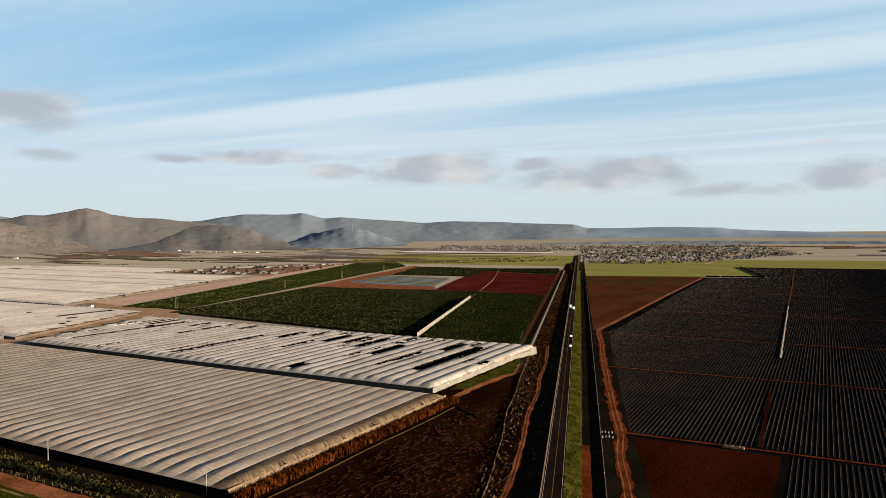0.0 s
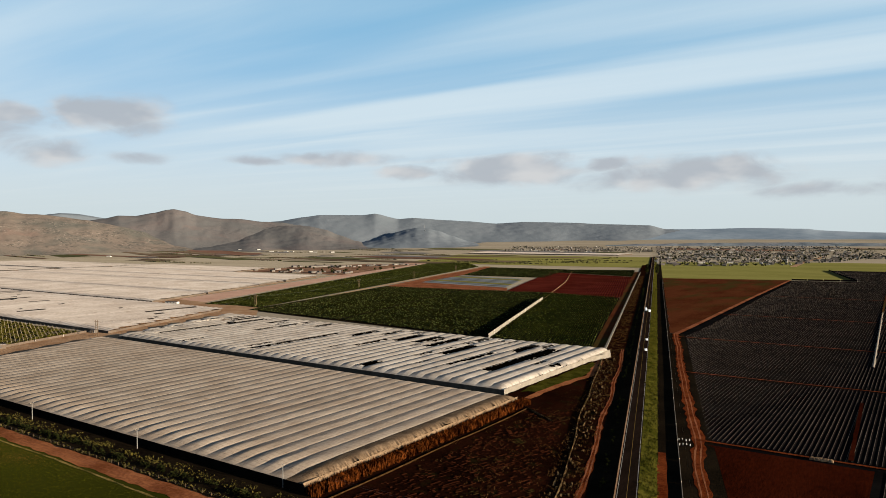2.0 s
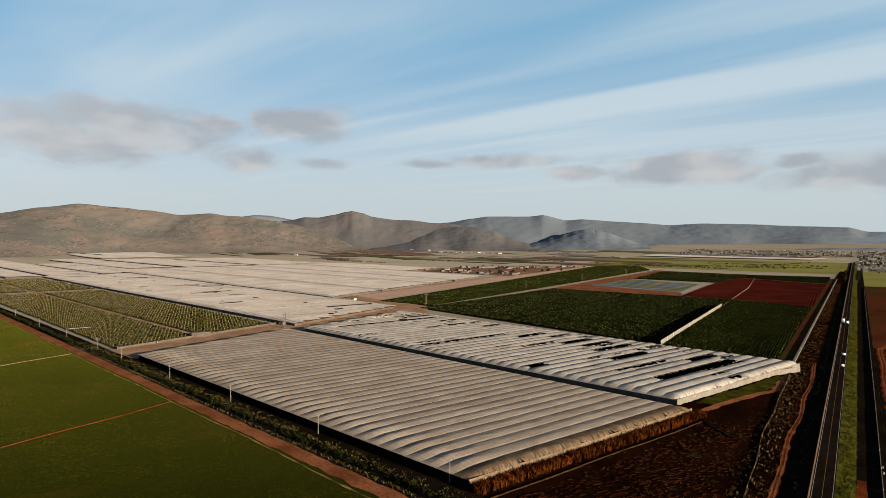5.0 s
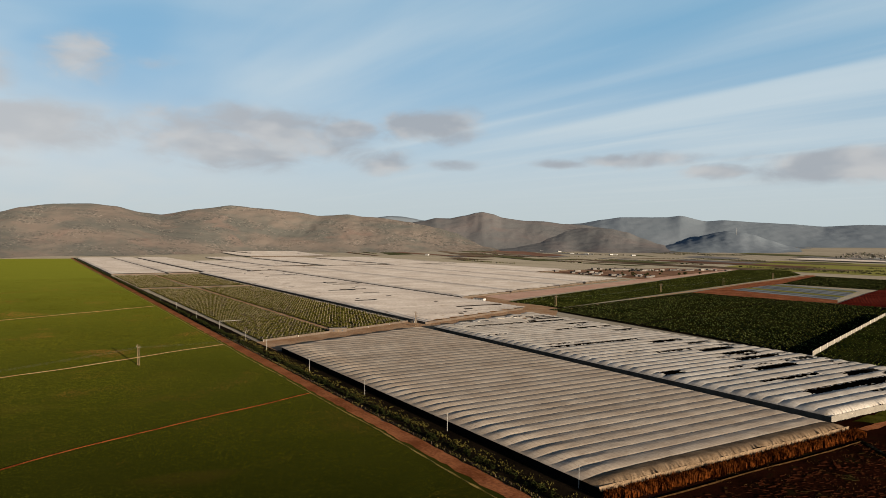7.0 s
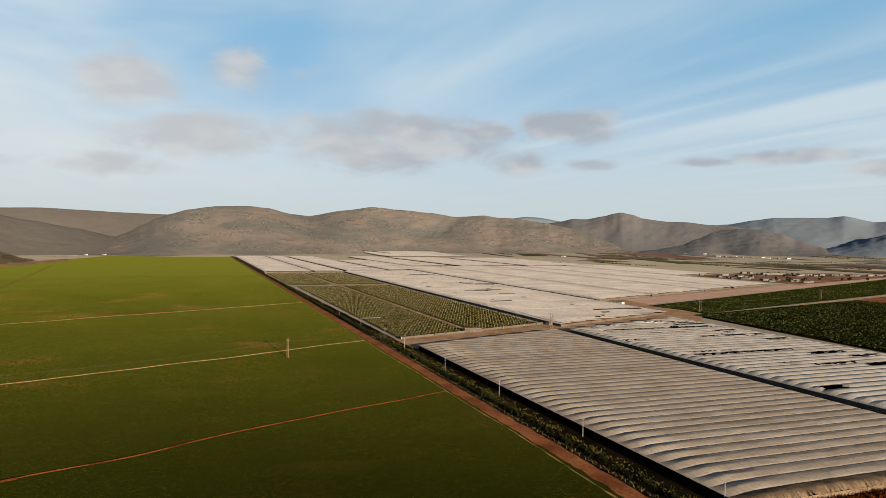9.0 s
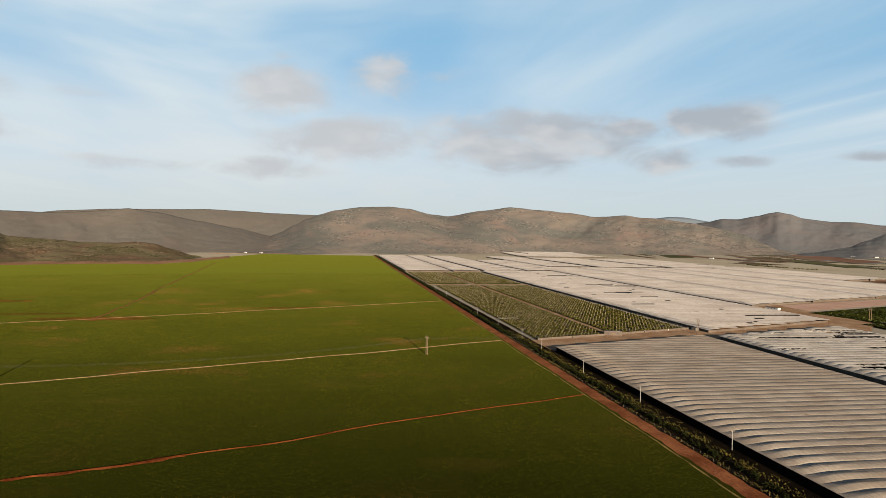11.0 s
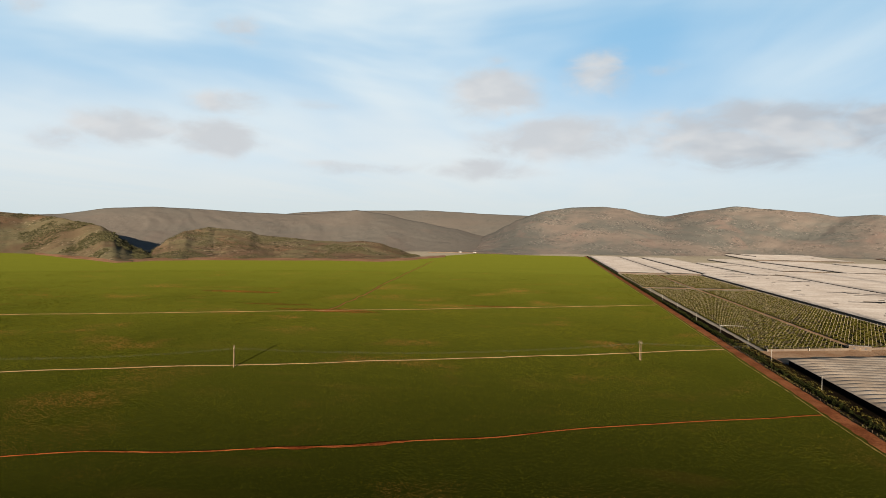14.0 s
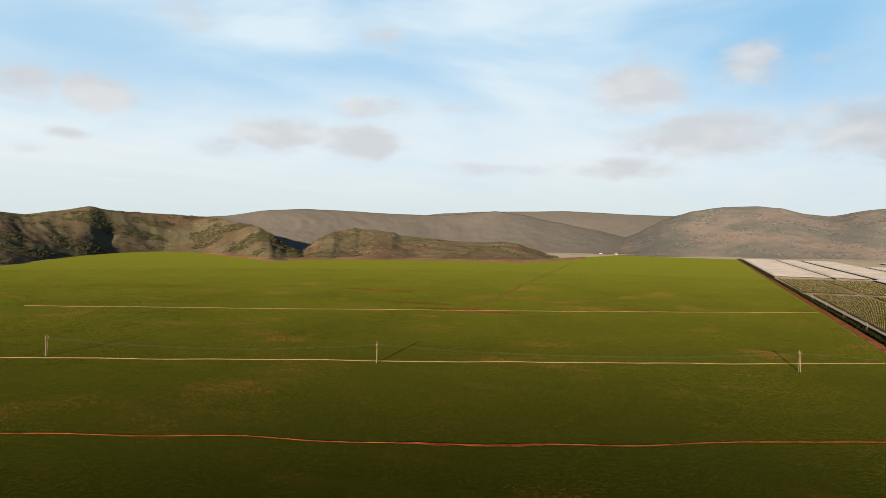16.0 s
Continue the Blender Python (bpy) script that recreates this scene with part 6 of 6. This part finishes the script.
# ---- scrub on the rocky slope ----
def slope_scrub(on, count, open_share, small, large, label, seed):
    """Clumps of scrub on a hillside, thick in its hollows and thin on its spurs."""
    me = bpy.data.objects[on].data
    r = random.Random(seed)
    n = len(me.polygons)
    verts, faces = [], []
    for i in range(count):
        p = me.polygons[r.randrange(n)]
        c = p.center
        hollow = 1 - abs(2 * noise.fractal(Vector((c.x * 0.0034, c.y * 0.0034, 3.0)), 1.0, 2.0, 3)) < 0.42
        if c.z < 2 or p.normal.z < 0 or (not hollow and r.random() > (open_share * 3 if wobble(c.x, c.y, 3, 0.008) > 0.1 else open_share)):
            continue
        size = r.uniform(*large) if hollow else r.uniform(*small)
        x, y = c.x + r.uniform(-7, 7), c.y + r.uniform(-7, 7)
        for _ in range(8):
            a = r.uniform(0, 6.283)
            s = size * r.uniform(0.35, 0.6)
            px, py, pz = x + size * 0.6 * math.cos(a), y + size * 0.6 * math.sin(a), c.z + size * r.uniform(-0.3, 0.6)
            t = r.uniform(0, 6.283)
            b = len(verts)
            cc, d = math.cos(t) * s, math.sin(t) * s
            verts += [(px - cc, py - d, pz), (px + d * 0.6, py - cc * 0.6, pz + s * 0.4), (px + cc, py + d, pz + s * 0.3), (px - d * 0.5, py + cc * 0.5, pz + s)]
            faces.append((b, b + 1, b + 2, b + 3))
    tagged(piece("slope_scrub", mesh_of("slope_scrub", verts, faces, M["scrub"])), label, "scrub", kind="stuff")


slope_scrub("rocky_slope", 30000, 0.22, (0.6, 1.5), (0.8, 2.0), "dark scrub and boulders on the slope", 9)
slope_scrub("olive_slope", 34000, 0.05, (0.7, 1.6), (1.6, 4.2), "dark scrub in the gullies of the slope", 12)
slope_scrub("brown_range", 6000, 0.05, (0.7, 1.5), (0.8, 1.8), "scattered dark scrub on the brown hills", 10)


# ---- fence along the dirt road ----
def wire_fence(x0, x1, y, gap):
    """Short posts with two strands of wire."""
    t = thing("wire_fence", 0, 0, 0, "low fence of short wooden posts and wire along the road", "fence")
    r = random.Random(14)
    me = None
    n = int((x0 - x1) / gap)
    for i in range(n):
        if me is None:
            ob = part("post", tube_bm((0, 0, -0.1), (0, 0, 1.25), 0.07, 0.06, 6), M["wood"], t)
            me = ob.data
        else:
            ob = piece("post", me, t)
        ob.matrix_basis = pose(x0 - gap * i + r.uniform(-0.5, 0.5), y + r.uniform(-0.15, 0.15), 0, r.uniform(-4, 4), r.uniform(-4, 4))
    for h in (0.6, 1.1):
        part("wire", tube_bm((x0, y, h), (x1, y, h), 0.012, 0.012, 4), M["wire"], t)


wire_fence(-70, -620, 141.6, 5.0)
